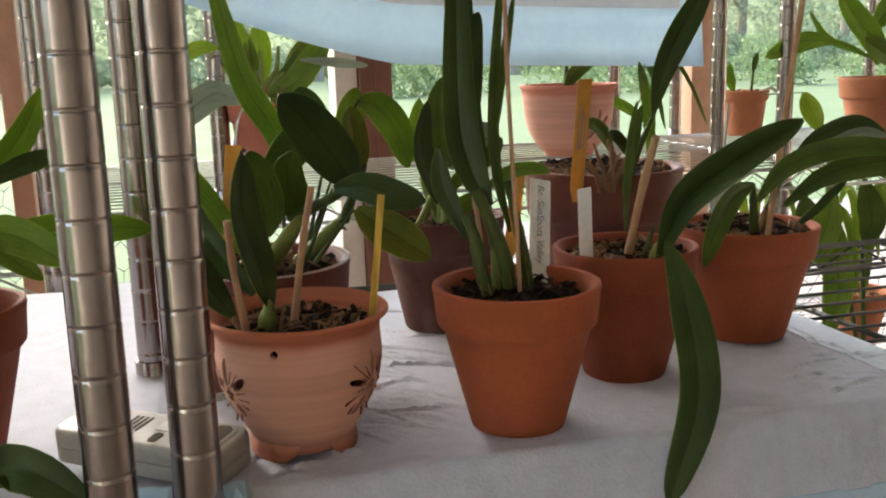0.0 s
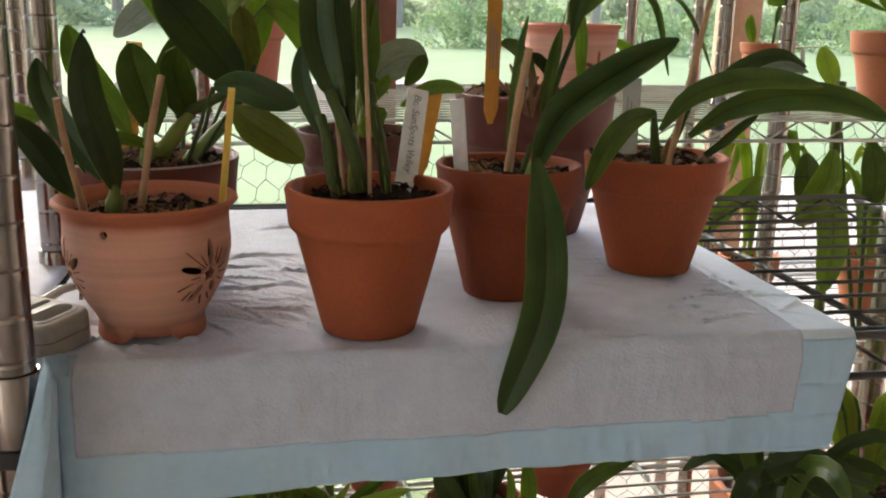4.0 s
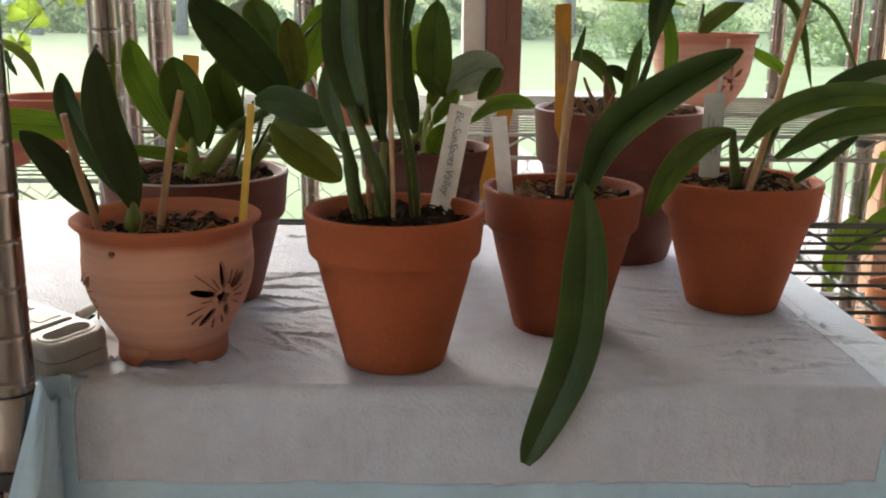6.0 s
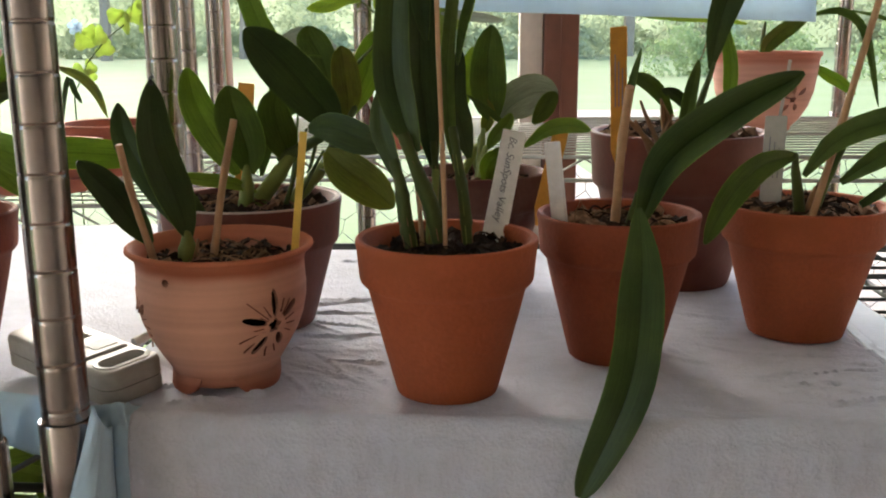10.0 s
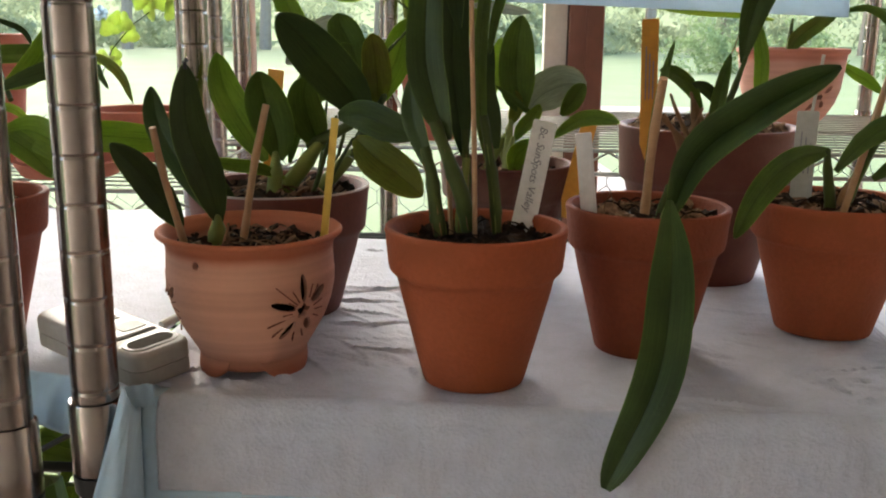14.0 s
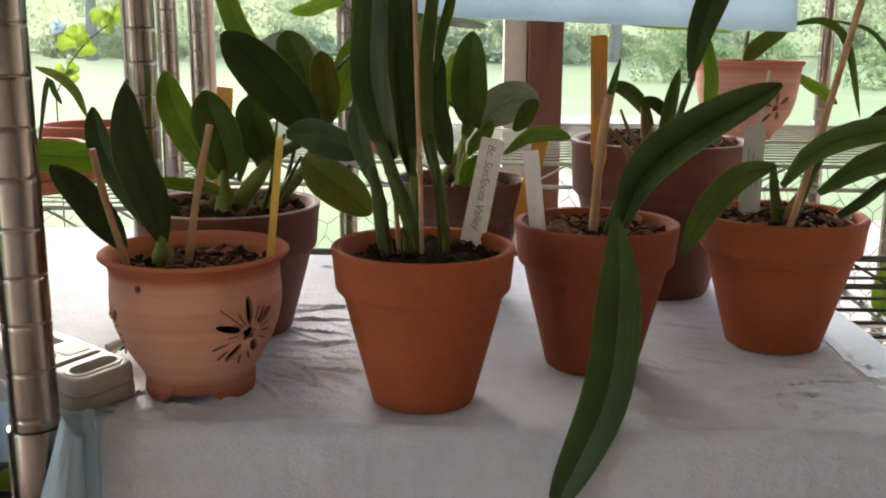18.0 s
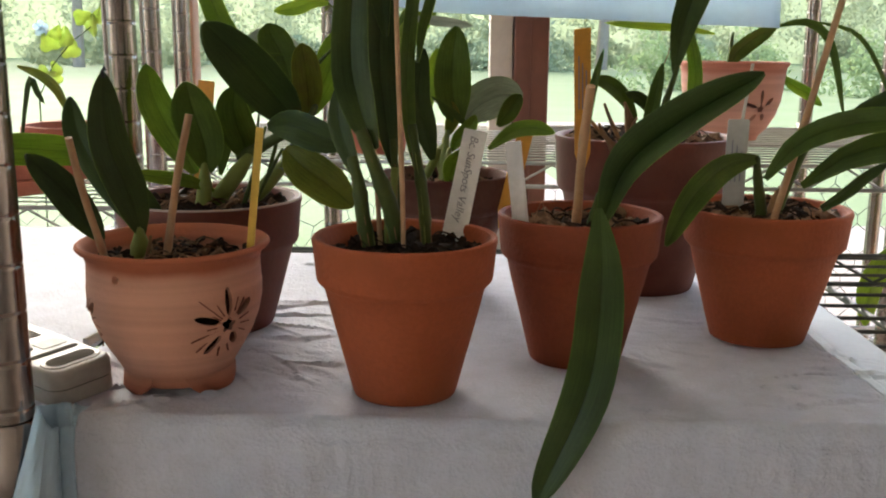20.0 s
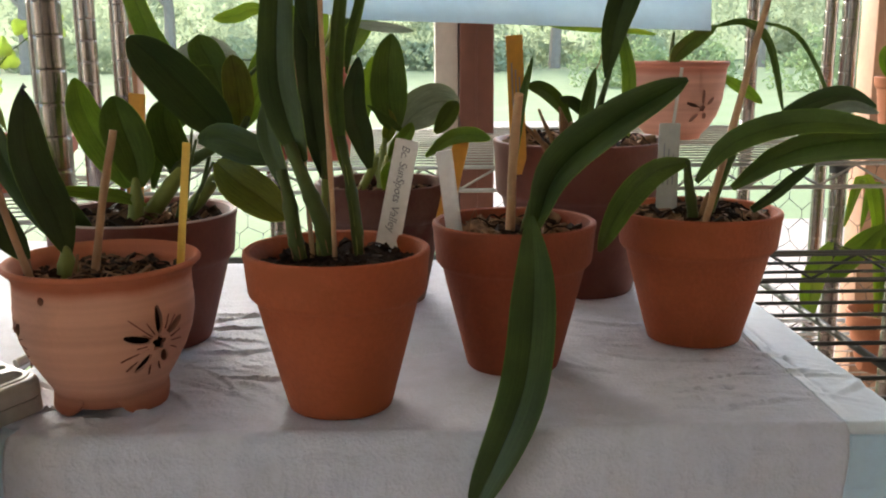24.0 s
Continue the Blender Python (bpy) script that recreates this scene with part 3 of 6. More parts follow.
main_rack = thing("wire_rack", (0.2, 0.16, 0), "chrome wire shelving rack under the blue and white pad", "shelving rack")
rack_post(main_rack, -0.2048, -0.0715, 0.0, 1.62, (0.894, 0.575))
rack_post(main_rack, -0.232, 0.207, 0.0, 1.62, (0.894,))
rack_post(main_rack, 0.602, 0.30, 0.0, 1.62, (0.894,))
rack_post(main_rack, 0.66, -0.084, 0.0, 1.62, (0.894,))
wire_shelf(main_rack, -0.195, 0.65, -0.04, 0.435, 0.893, 0.034)
wire_shelf(main_rack, -0.195, 0.65, -0.04, 0.435, 0.58, metal=rear_wire)

left_rack = thing("wire_rack", (-0.7, 0.2, 0), "chrome wire shelving rack standing beside the padded one", "shelving rack")
rack_post(left_rack, -0.2465, -0.088, 0.0, 1.62, (0.885,))
wire_shelf(left_rack, -1.1, -0.218, -0.05, 0.5, 0.885)
wire_shelf(left_rack, -1.1, -0.218, -0.05, 0.5, 0.58, metal=rear_wire)

rear_rack = thing("wire_rack", (0.4, 0.85, 0), "chrome wire shelving rack along the open porch side", "shelving rack")
for x, y in ((-0.143, 0.76), (0.668, 1.26), (0.692, 0.905), (0.7142, 0.75), (0.83, 1.3), (1.28, 1.26)):
    rack_post(rear_rack, x, y, 0.0, 1.9, (0.955,))
wire_shelf(rear_rack, -0.36, 1.3, 0.67, 1.25, 0.958, 0.030, 0.0014, metal=rear_wire)
wire_shelf(rear_rack, -0.36, 1.3, 0.67, 1.25, 0.58, 0.034, 0.0014, metal=rear_wire)

bowl_rack = thing("wire_rack", (-0.75, 0.85, 0), "low chrome wire shelf carrying terracotta bowls", "shelving rack")
rack_post(bowl_rack, -0.352, 0.66, 0.0, 1.62, (0.9,))
rack_post(bowl_rack, -0.368, 0.85, 0.0, 1.62, (0.9,))
wire_shelf(bowl_rack, -1.2, -0.37, 0.63, 1.06, 0.9, 0.03, 0.0013, metal=rear_wire)


# ---- wire netting along the open side ----
def netting(x0, x1, y, z0, z1, cell, thick):
    """Hexagonal wire netting: every twisted wire a thin prism, slightly bent out of the plane."""
    verts, faces = [], []
    w, h = cell, cell * 0.87

    def spot(i, j):
        r = np.random.RandomState((i + 50) * 991 + j * 37 + 5)
        return np.array((x0 + i * w / 2, y, z0 + j * h / 2)) + r.uniform(-1, 1, 3) * (0.004, 0.008, 0.004)

    def wire(a, b):
        n = len(verts)
        d = (b - a) / np.linalg.norm(b - a)
        u = np.cross(d, (0.3, 1, 0.2))
        u /= np.linalg.norm(u)
        v = np.cross(d, u)
        for p in (a, b):
            for k in range(3):
                verts.append(tuple(p + thick * (math.cos(2.1 * k) * u + math.sin(2.1 * k) * v)))
        for k in range(3):
            m = (k + 1) % 3
            faces.append((n + k, n + m, n + 3 + m, n + 3 + k))
    for j in range(int((z1 - z0) / h)):
        for i in range(int((x1 - x0) / w)):
            o = j % 2
            wire(spot(2 * i + o, 2 * j), spot(2 * i + o, 2 * j + 1))
            wire(spot(2 * i + o, 2 * j + 1), spot(2 * i + 1 + o, 2 * j + 2))
            wire(spot(2 * i + o, 2 * j + 1), spot(2 * i - 1 + o, 2 * j + 2))
    me = bpy.data.meshes.new("wire_netting")
    me.from_pydata(verts, [], faces)
    me.materials.append(wire_metal)
    return tagged(new("wire_netting", me), "rusty hexagonal wire netting along the open porch side", "netting", kind="stuff")


netting(-1.25, 1.7, 1.42, GROUND, 0.93, 0.05, 0.0008)


# ---- absorbent pads ----
PAD = 0.896


def crease_lines(seed):
    """Creases pressed into the pad: start, heading in degrees, length, width and height in metres."""
    rnd = random.Random(seed)
    lines = []
    for k in range(40):  # a fan of folds between the carved pot and the plain one, spreading from the back
        lines.append((-0.10 + rnd.uniform(-0.02, 0.05), 0.03 + 0.17 * rnd.random(), rnd.uniform(-72, -14), rnd.uniform(0.03, 0.1), rnd.uniform(0.0009, 0.0022), rnd.uniform(-0.001, 0.0018)))
    for k in range(38):  # pulled folds running out to the free corner
        lines.append((0.20 + rnd.uniform(-0.03, 0.07), -0.02 + 0.2 * rnd.random(), rnd.uniform(-24, 14), rnd.uniform(0.03, 0.10), rnd.uniform(0.0008, 0.002), rnd.uniform(-0.0006, 0.0013)))
    for k in range(16):  # short nicks across them
        lines.append((0.23 + rnd.uniform(-0.03, 0.06), -0.02 + 0.12 * rnd.random(), rnd.uniform(55, 80), rnd.uniform(0.01, 0.025), rnd.uniform(0.0008, 0.0015), rnd.uniform(-0.0006, 0.0012)))
    for k in range(70):  # loose wrinkles everywhere
        lines.append((rnd.uniform(-0.21, 0.3), rnd.uniform(-0.04, 0.37), rnd.gauss(-8, 30), rnd.uniform(0.02, 0.09), rnd.uniform(0.0008, 0.003), rnd.uniform(-0.001, 0.0017)))
    for k in range(24):  # puckers behind the front edge
        lines.append((rnd.uniform(-0.19, 0.22), rnd.uniform(-0.046, -0.03), rnd.gauss(4, 14), rnd.uniform(0.015, 0.05), rnd.uniform(0.001, 0.0022), rnd.uniform(-0.0008, 0.0014)))
    for k in range(26):  # crumpled corner round the post
        lines.append((rnd.uniform(-0.21, -0.13), rnd.uniform(-0.045, 0.05), rnd.uniform(-80, 60), rnd.uniform(0.015, 0.05), rnd.uniform(0.001, 0.0025), rnd.uniform(-0.0014, 0.0028)))
    lines.append((0.284, 0.385, -90, 0.43, 0.0011, 0.0012))
    lines.append((0.292, 0.385, -90, 0.43, 0.0009, -0.0008))
    return lines


def crease_field(x, y, lines):
    """Height of all creases at arrays of places: sharp ridges that die out at their ends."""
    total = np.zeros_like(x)
    for sx, sy, heading, long, wide, high in lines:
        c, d = math.cos(radians(heading)), math.sin(radians(heading))
        u = ((x - sx) * c + (y - sy) * d) / long
        v = -(x - sx) * d + (y - sy) * c
        v = v + 0.12 * long * np.sin(3.0 * u + 40 * sx) * (abs(heading) < 85)
        fade = np.clip(4 * u * (1 - u), 0, 1) ** 0.6
        total += 1.6 * high * fade * (np.exp(-np.abs(v) / wide) - 0.45 * np.exp(-((v + 2.2 * wide) / (1.6 * wide)) ** 2))
    return 0.0045 * np.tanh(np.maximum(total, -0.003) / 0.0045)


def pad_height(x, y):
    """The pad as it lies on the wires, but for its creases."""
    fine = noise.noise((x * 160, y * 260, 5.0)) * 0.5 + noise.noise((x * 90, y * 120, 9.0))
    patch = min(max(0.4 + 1.3 * noise.noise((x * 9, y * 9, 12.0)), 0.0), 1.0)
    return PAD + 0.0035 + noise.noise((x * 6, y * 11, 4.0)) * 0.0018 + fine * 0.0004 * (0.4 + patch)


def sewn_pad(name, label, bm, at, film=pad_film, sheet=pad_white):
    """Splits a sheet into its quilted middle and its blue film border, each with thickness."""
    pad = thing(name, at, label, "pad")
    for index, kind, mat in ((0, "quilted_sheet", sheet), (1, "border", film), (2, "side_border", pad_edge)):
        if not any(f.material_index == index for f in bm.faces):
            continue
        piece = bm.copy()
        bmesh.ops.delete(piece, geom=[f for f in piece.faces if f.material_index != index], context="FACES")
        for f in piece.faces:
            f.material_index = 0
        ob = part(kind, piece, mat, pad, "" if index == 0 else "pale blue film border")
        thick = ob.modifiers.new("thickness", "SOLIDIFY")
        thick.thickness, thick.offset = 0.0014, 0
    bm.free()
    return pad


def draped_pad(name, label, x0, x1, y_back, y_front, seam):
    """A pad that lies on the shelf, bends over its front edge and hangs, with a blue film border below and at its free side."""
    bm = bmesh.new()
    nx, ny, nd = 300, 240, 44
    xs = np.linspace(x0, x1, nx + 1)
    ys = np.linspace(y_back, y_front, ny + 1)
    flat = np.clip((ys - y_front - 0.002) / 0.02, 0.15, 1)[:, None]
    folds = crease_field(*np.meshgrid(xs, ys), crease_lines(21)) * flat
    rnd = random.Random(5)
    pleats = [(rnd.uniform(x0, x1), rnd.uniform(-14, 14), rnd.uniform(0.02, 0.075), rnd.uniform(0.0012, 0.005), rnd.uniform(-0.0011, 0.0016)) for k in range(60)]
    pleats += [(rnd.uniform(x0, x1), rnd.uniform(-10, 10), 0.035, rnd.uniform(0.0015, 0.004), rnd.uniform(-0.0014, 0.0022)) for k in range(40)]
    hem_at = lambda x: float(np.interp(x, [-0.19, -0.12, 0.03, 0.2, 0.32], [0.813, 0.813, 0.8195, 0.8215, 0.8185]))
    rows = []
    for j in range(ny + nd + 1):
        row = []
        for i, x in enumerate(xs):
            x = float(x)
            if j <= ny:
                y = float(ys[j])
                near = max(0.0, 1 - (y - y_front) / 0.005)
                lip = (0.0011 + 0.0012 * noise.noise((x * 13, 0, 31))) * math.exp(-((y - y_front - 0.006) / 0.0035) ** 2)
                lip -= 0.0028 * min(max((-0.176 - x) / 0.003, 0.0), 1.0) * (y < -0.028)
                row.append(bm.verts.new((x, y, pad_height(x, y) + folds[j, i] + lip - 0.0035 * near * near)))
                continue
            f = (j - ny) / nd
            top = pad_height(x, y_front) + folds[ny, i] - 0.0035
            hem = hem_at(x) + 0.0015 * noise.noise((x * 30, 0, 7))
            z = top + (hem - top) * f
            y = y_front - 0.0035 * min(1, f * 8) - 0.006 * f * (0.5 + noise.noise((x * 12, f * 1.5, 4))) - 0.0012 * f * math.sin(x * 70 + 3 * noise.noise((x * 6, 0, 1)))
            if -0.25 < x < 0.4:
                deep = (top - z)
                bump = 0.0
                for n, (px, lean, long, wide, high) in enumerate(pleats):
                    low = 0.0 if n < 60 else 0.055
                    if abs(x - px) < 0.03 and low <= deep <= low + long:
                        g = (deep - low) / long
                        d = x - px - deep * math.tan(radians(lean))
                        bump += high * min(1.0, 5 * g) * (1 - g) ** 0.7 * math.exp(-abs(d) / wide) if n < 60 else high * min(1.0, 3 * g) * math.exp(-abs(d) / wide)
                for level in (0.030, 0.052, 0.074):
                    side = min(max((x - 0.262) / 0.03, 0.0), 1.0)
                    bump -= 0.0016 * side * math.exp(-abs(deep - level - 0.02 * (x - 0.3)) / 0.0012)
                y -= bump * min(1, f * 6)
            y += min(1, f * 5) * (0.0006 * noise.noise((x * 60, z * 34, 2)) + 0.0004 * noise.noise((x * 150, z * 90, 6)))
            row.append(bm.verts.new((x - 0.013 * f * min(max((x - 0.24) / 0.08, 0.0), 1.0), y, z)))
        rows.append(row)
    for j in range(ny + nd):
        for i in range(nx):
            x = float(xs[i] + xs[i + 1]) / 2
            if x < -0.187 and (j >= ny or ys[j] < -0.044):
                continue
            f = bm.faces.new((rows[j][i], rows[j + 1][i], rows[j + 1][i + 1], rows[j][i + 1]))
            if j >= ny:
                z = f.calc_center_median().z
                if z < 0.8465 + 0.0012 * noise.noise((x * 20, 3, 1)) or x > seam or x < -0.1775:
                    f.material_index = 1
            elif ys[j] < -0.028 and x < -0.1775:
                f.material_index = 1
            elif x > seam:
                f.material_index = 2
    # The corner film, pulled forward past the post.
    steps, across = 34, 26
    sheet = []
    for j in range(steps + 1):
        f = j / steps
        start = Vector((-0.1872, y_front - 0.0035 - 0.004 * f, 0.8965 + (0.813 - 0.8965) * f))
        end = Vector((-0.1865 - 0.026 * f, -0.079 - 0.021 * f, 0.917 + (0.812 - 0.917) * f))
        pull = Vector((-0.1805 - 0.002 * f, -0.082 - 0.013 * f, (start.z + end.z) / 2 - 0.004))
        row = []
        for i in range(across + 1):
            u = i / across
            p = start * (1 - u) ** 2 + pull * 2 * u * (1 - u) + end * u * u
            wave = 0.0022 * math.sin(9 * u + 2.2 * f) + 0.0018 * noise.noise((u * 4, f * 2.2, 2)) + 0.003 * math.exp(-abs(u - 0.62 - 0.1 * f) / 0.07) + 0.0008 * noise.noise((u * 14, f * 8, 5))
            p += Vector((0.6, -0.8, 0.1)) * wave * min(1, 4 * u)
            row.append(bm.verts.new(p))
        sheet.append(row)
    for a, b in zip(sheet, sheet[1:]):
        for i in range(across):
            bm.faces.new((a[i], b[i], b[i + 1], a[i + 1])).material_index = 1
    for v in [v for v in bm.verts if not v.link_faces]:
        bm.verts.remove(v)
    bmesh.ops.recalc_face_normals(bm, faces=bm.faces)
    return sewn_pad(name, label, bm, ((x0 + x1) / 2, (y_back + y_front) / 2, PAD))


draped_pad("absorbent_pad", "white quilted absorbent pad with blue border draped over the shelf", -0.212, 0.3225, 0.385, -0.052, 0.284)

# Bunched corners of the blue film round the corner posts.
def film(name, a, b, c, d, wave, seed, label, n=14):
    """A crumpled sheet of film between four corners."""
    a, b, c, d = (Vector(p) for p in (a, b, c, d))
    out = (b - a).cross(d - a).normalized()
    bm = bmesh.new()
    rows = []
    for j in range(n + 1):
        f = j / n
        rows.append([bm.verts.new(a.lerp(b, i / n).lerp(d.lerp(c, i / n), f)
                                  + out * wave * (noise.noise((i * 0.33, f * 1.6, seed)) + 0.25 * noise.noise((i * 0.55 + f * 3, f * 3, seed + 5)))) for i in range(n + 1)])
    for p, q in zip(rows, rows[1:]):
        for i in range(n):
            bm.faces.new((p[i], q[i], q[i + 1], p[i + 1]))
    ob = tagged(part(name, bm, pad_film), label, "pad")
    ob.modifiers.new("thickness", "SOLIDIFY").thickness = 0.0008
    return ob


film("pad_corner", (-0.262, -0.035, 0.908), (-0.219, -0.056, 0.913), (-0.2215, -0.064, 0.880), (-0.262, -0.064, 0.896), 0.005, 1, "crumpled pale blue film corner of the neighbouring pad")
film("pad_corner", (-0.2, -0.0515, 0.906), (-0.18, -0.0515, 0.909), (-0.18, -0.0545, 0.835), (-0.2, -0.0535, 0.835), 0.004, 3, "pale blue film hanging behind the post")

bm = bmesh.new()
bmesh.ops.create_grid(bm, x_segments=70, y_segments=60, size=0.5)
for v in bm.verts:
    x, y = -0.61 + v.co.x * 0.78, 0.275 + v.co.y * 0.65
    v.co = (x, y, 0.891 + 0.005 * min(max((x + 0.33) / 0.08, 0.0), 1.0) + 0.003 * noise.noise((x * 10, y * 14, 3)) + 0.0015 * noise.noise((x * 40, y * 50, 3)) - (0.04 * max(0, (y - 0.55) / 0.05) ** 2 if y > 0.55 else 0))
for f in bm.faces:
    f.material_index = 1 if f.calc_center_median().y < -0.028 else 0
sewn_pad("absorbent_pad", "white quilted absorbent pad covering the neighbouring shelf", bm, (-0.61, 0.275, 0.89))

# The pad that hangs from the upper shelf.
bm = bmesh.new()
rows = []
for j in range(19):
    row = []
    for i in range(61):
        x = -0.19 + 0.486 * i / 60
        g = (x + 0.19) / 0.486
        hem = 1.119 + 0.011 * max(0, (0.3 - x) / 0.3) + 0.05 * max(0.0, -x / 0.19) ** 1.3
        if j <= 16:
            f = j / 16
            z = hem + (1.408 - hem) * f
            y = 0.285 + 0.004 * math.sin(x * 40 + 2 * f) * (1 - f) + 0.025 * f
        else:
            y, z = 0.31 + 0.006 * (j - 16), 1.4095 - 0.003 * (j - 17)
        row.append(bm.verts.new((x, y, z)))
    rows.append(row)
for j in range(18):
    for i in range(60):
        f = bm.faces.new((rows[j][i], rows[j][i + 1], rows[j + 1][i + 1], rows[j + 1][i]))
        f.material_index = 1 if j < 3 or i > 56 or i < 4 else 0
bmesh.ops.recalc_face_normals(bm, faces=bm.faces)
sewn_pad("hanging_pad", "white pad with pale blue border hanging behind the plants", bm, (0.05, 0.29, 1.4), pad_blue_lit, pad_white_lit)
hook_bar = thing("hanging_rail", (0.2, 0.3, 1.42), "chrome rail of the rack carrying the hanging pad", "rail")
part("rail", rod([(-0.232, 0.315, 1.402), (0.602, 0.315, 1.402)], 0.003, 8), wire_metal, hook_bar)
for x in (-0.232, 0.602):
    part("bracket", rod([(x, 0.315, 1.402), (x, 0.213 if x < 0 else 0.305, 1.402)], 0.003, 8), wire_metal, hook_bar)


# ---- potted orchids on the pad ----
TOP = PAD + 0.004


def cut_pot(bm, at, cutters, mat, parent, name, label):
    """Cuts openings through a pot's wall."""
    pot = part(name, bm, mat, parent, label)
    knife = bmesh.new()
    for c in cutters:
        geom = bmesh.ops.create_uvsphere(knife, u_segments=10, v_segments=6, radius=1.0)["verts"]
        bmesh.ops.transform(knife, matrix=c, verts=geom)
    me = bpy.data.meshes.new("cutter")
    knife.to_mesh(me)
    knife.free()
    tool = new("cutter", me)
    tool.location = -base_of(parent)
    tool.parent = None
    mod = pot.modifiers.new("cut", "BOOLEAN")
    mod.operation, mod.object, mod.solver, mod.use_self = "DIFFERENCE", tool, "EXACT", True
    tool.matrix_world = Matrix.Identity(4)
    bpy.context.view_layer.update()
    cut = bpy.data.meshes.new_from_object(pot.evaluated_get(bpy.context.evaluated_depsgraph_get()))
    pot.modifiers.clear()
    pot.data = cut
    bpy.data.objects.remove(tool)
    return pot


def on_wall(at, r, angle, z, length, width, lean, depth=0.008):
    """The pose of an opening in a round wall: angle round the pot, lean from upright."""
    a = radians(angle)
    return (Matrix.Translation((at[0] + r * math.sin(a), at[1] - r * math.cos(a), at[2] + z)) @ pose(0, 0, 0, 0, 0, angle)
            @ pose(0, 0, 0, 0, lean, 0) @ Matrix.Diagonal((width / 2, depth, length / 2, 1)))


def flower(at, wall, angle, z, s):
    """Petals, heart and fine incised rays of a cut-out flower."""
    petals, rays, r = [], [], wall(z)
    for lean, reach, long, wide in ((-4, 0.0135, 0.0145, 0.0044), (52, 0.0135, 0.0115, 0.0048), (147, 0.0105, 0.008, 0.0048), (-142, 0.0138, 0.0115, 0.0038), (-72, 0.0135, 0.0142, 0.0041)):
        da, dz = s * reach * math.sin(radians(lean)), s * reach * math.cos(radians(lean))
        petals.append(on_wall(at, wall(z + dz) - 0.001, angle + math.degrees(da / r), z + dz, long * s * 1.15, wide * s * 1.15, lean, 0.016))
    for k in range(5):
        da, dz = 0.0021 * s * math.sin(k * 1.257), 0.0021 * s * math.cos(k * 1.257)
        petals.append(on_wall(at, wall(z + dz) - 0.001, angle + math.degrees(da / r), z + dz, 0.0052 * s, 0.0034 * s, k * 72, 0.016))
    for lean, reach, long in ((-48, 0.0155, 0.017), (-33, 0.011, 0.008), (-58, 0.0095, 0.006), (20, 0.012, 0.008), (36, 0.012, 0.01), (75, 0.0115, 0.008),
                              (95, 0.0125, 0.008), (115, 0.012, 0.007), (170, 0.0125, 0.008), (-165, 0.0135, 0.01), (-125, 0.016, 0.014), (-108, 0.015, 0.016), (-94, 0.0105, 0.006)):
        da, dz = s * reach * math.sin(radians(lean)), s * reach * math.cos(radians(lean))
        rays.append((angle + math.degrees(da / r), z + dz, long * s, lean))
    return petals, rays


def incised(parent, at, wall, rays):
    """Fine scratched rays as hair-thin grooves of darker clay."""
    for angle, z, long, lean in rays:
        bm = bmesh.new()
        bmesh.ops.create_cube(bm, size=1)
        bmesh.ops.transform(bm, matrix=on_wall(at, wall(z) - 0.0002, angle, z, long * 2, 0.0014, lean, 0.0008), verts=bm.verts)
        part("incised_line", bm, carved_dark, parent, smooth=False)


# Pale carved pot on feet.
P1 = Vector((-0.1385, 0.012, TOP))
plant_p1 = thing("potted_orchid", P1, "small dark-leaved orchid in a pale terracotta pot with cut-out flowers", "potted plant", "orchids on the pad")
slip = banded("slipped_terracotta", (0.36, 0.115, 0.062), (0.55, 0.29, 0.21), (0.36, 0.098, 0.042), 0.0, 0.092)
R1, H1 = 0.0562, 0.088
outer = [(0.50, 0.045), (0.545, 0.06), (0.57, 0.115), (0.61, 0.17), (0.695, 0.26), (0.80, 0.38), (0.87, 0.5), (0.907, 0.62), (0.91, 0.72), (0.902, 0.735), (0.9, 0.78), (0.895, 0.86), (0.90, 0.9), (0.93, 0.935), (0.975, 0.955),
         (1.0, 0.972), (0.998, 0.988), (0.975, 1.0), (0.94, 0.995), (0.9, 0.965), (0.84, 0.9), (0.83, 0.82)]
wall_1 = lambda z: R1 * float(np.interp(z / H1, [q[1] for q in outer[:15]], [q[0] for q in outer[:15]]))
inner = [(0.86, 0.6), (0.765, 0.38), (0.56, 0.2), (0.02, 0.17)]
profile = [(0.02 * R1, 0.045 * H1), *[(a * R1, b * H1) for a, b in outer + inner]]
cuts, lines = [], []
for angle in (52, -65, 173):
    c, l = flower(P1, wall_1, angle, 0.0445, 1.05)
    cuts += c
    lines += l if angle in (52, -65) else []
cuts += [on_wall(P1, wall_1(0.073), a, 0.0735, 0.005, 0.005, 0) for a in (-23, 97, 217)]
pot_1 = cut_pot(lathe(profile, P1, 64, 0.004), P1, cuts, slip, plant_p1, "pot", "pale slipped terracotta with pierced flowers")
incised(pot_1, P1, wall_1, lines)
part("soil_core", lathe([(0.02, 0.014), (0.022, 0.0145), (0.028, 0.028), (0.036, 0.045), (0.040, 0.06), (0.0445, 0.072), (0.01, 0.073)], P1, 32), bark_dark, plant_p1)
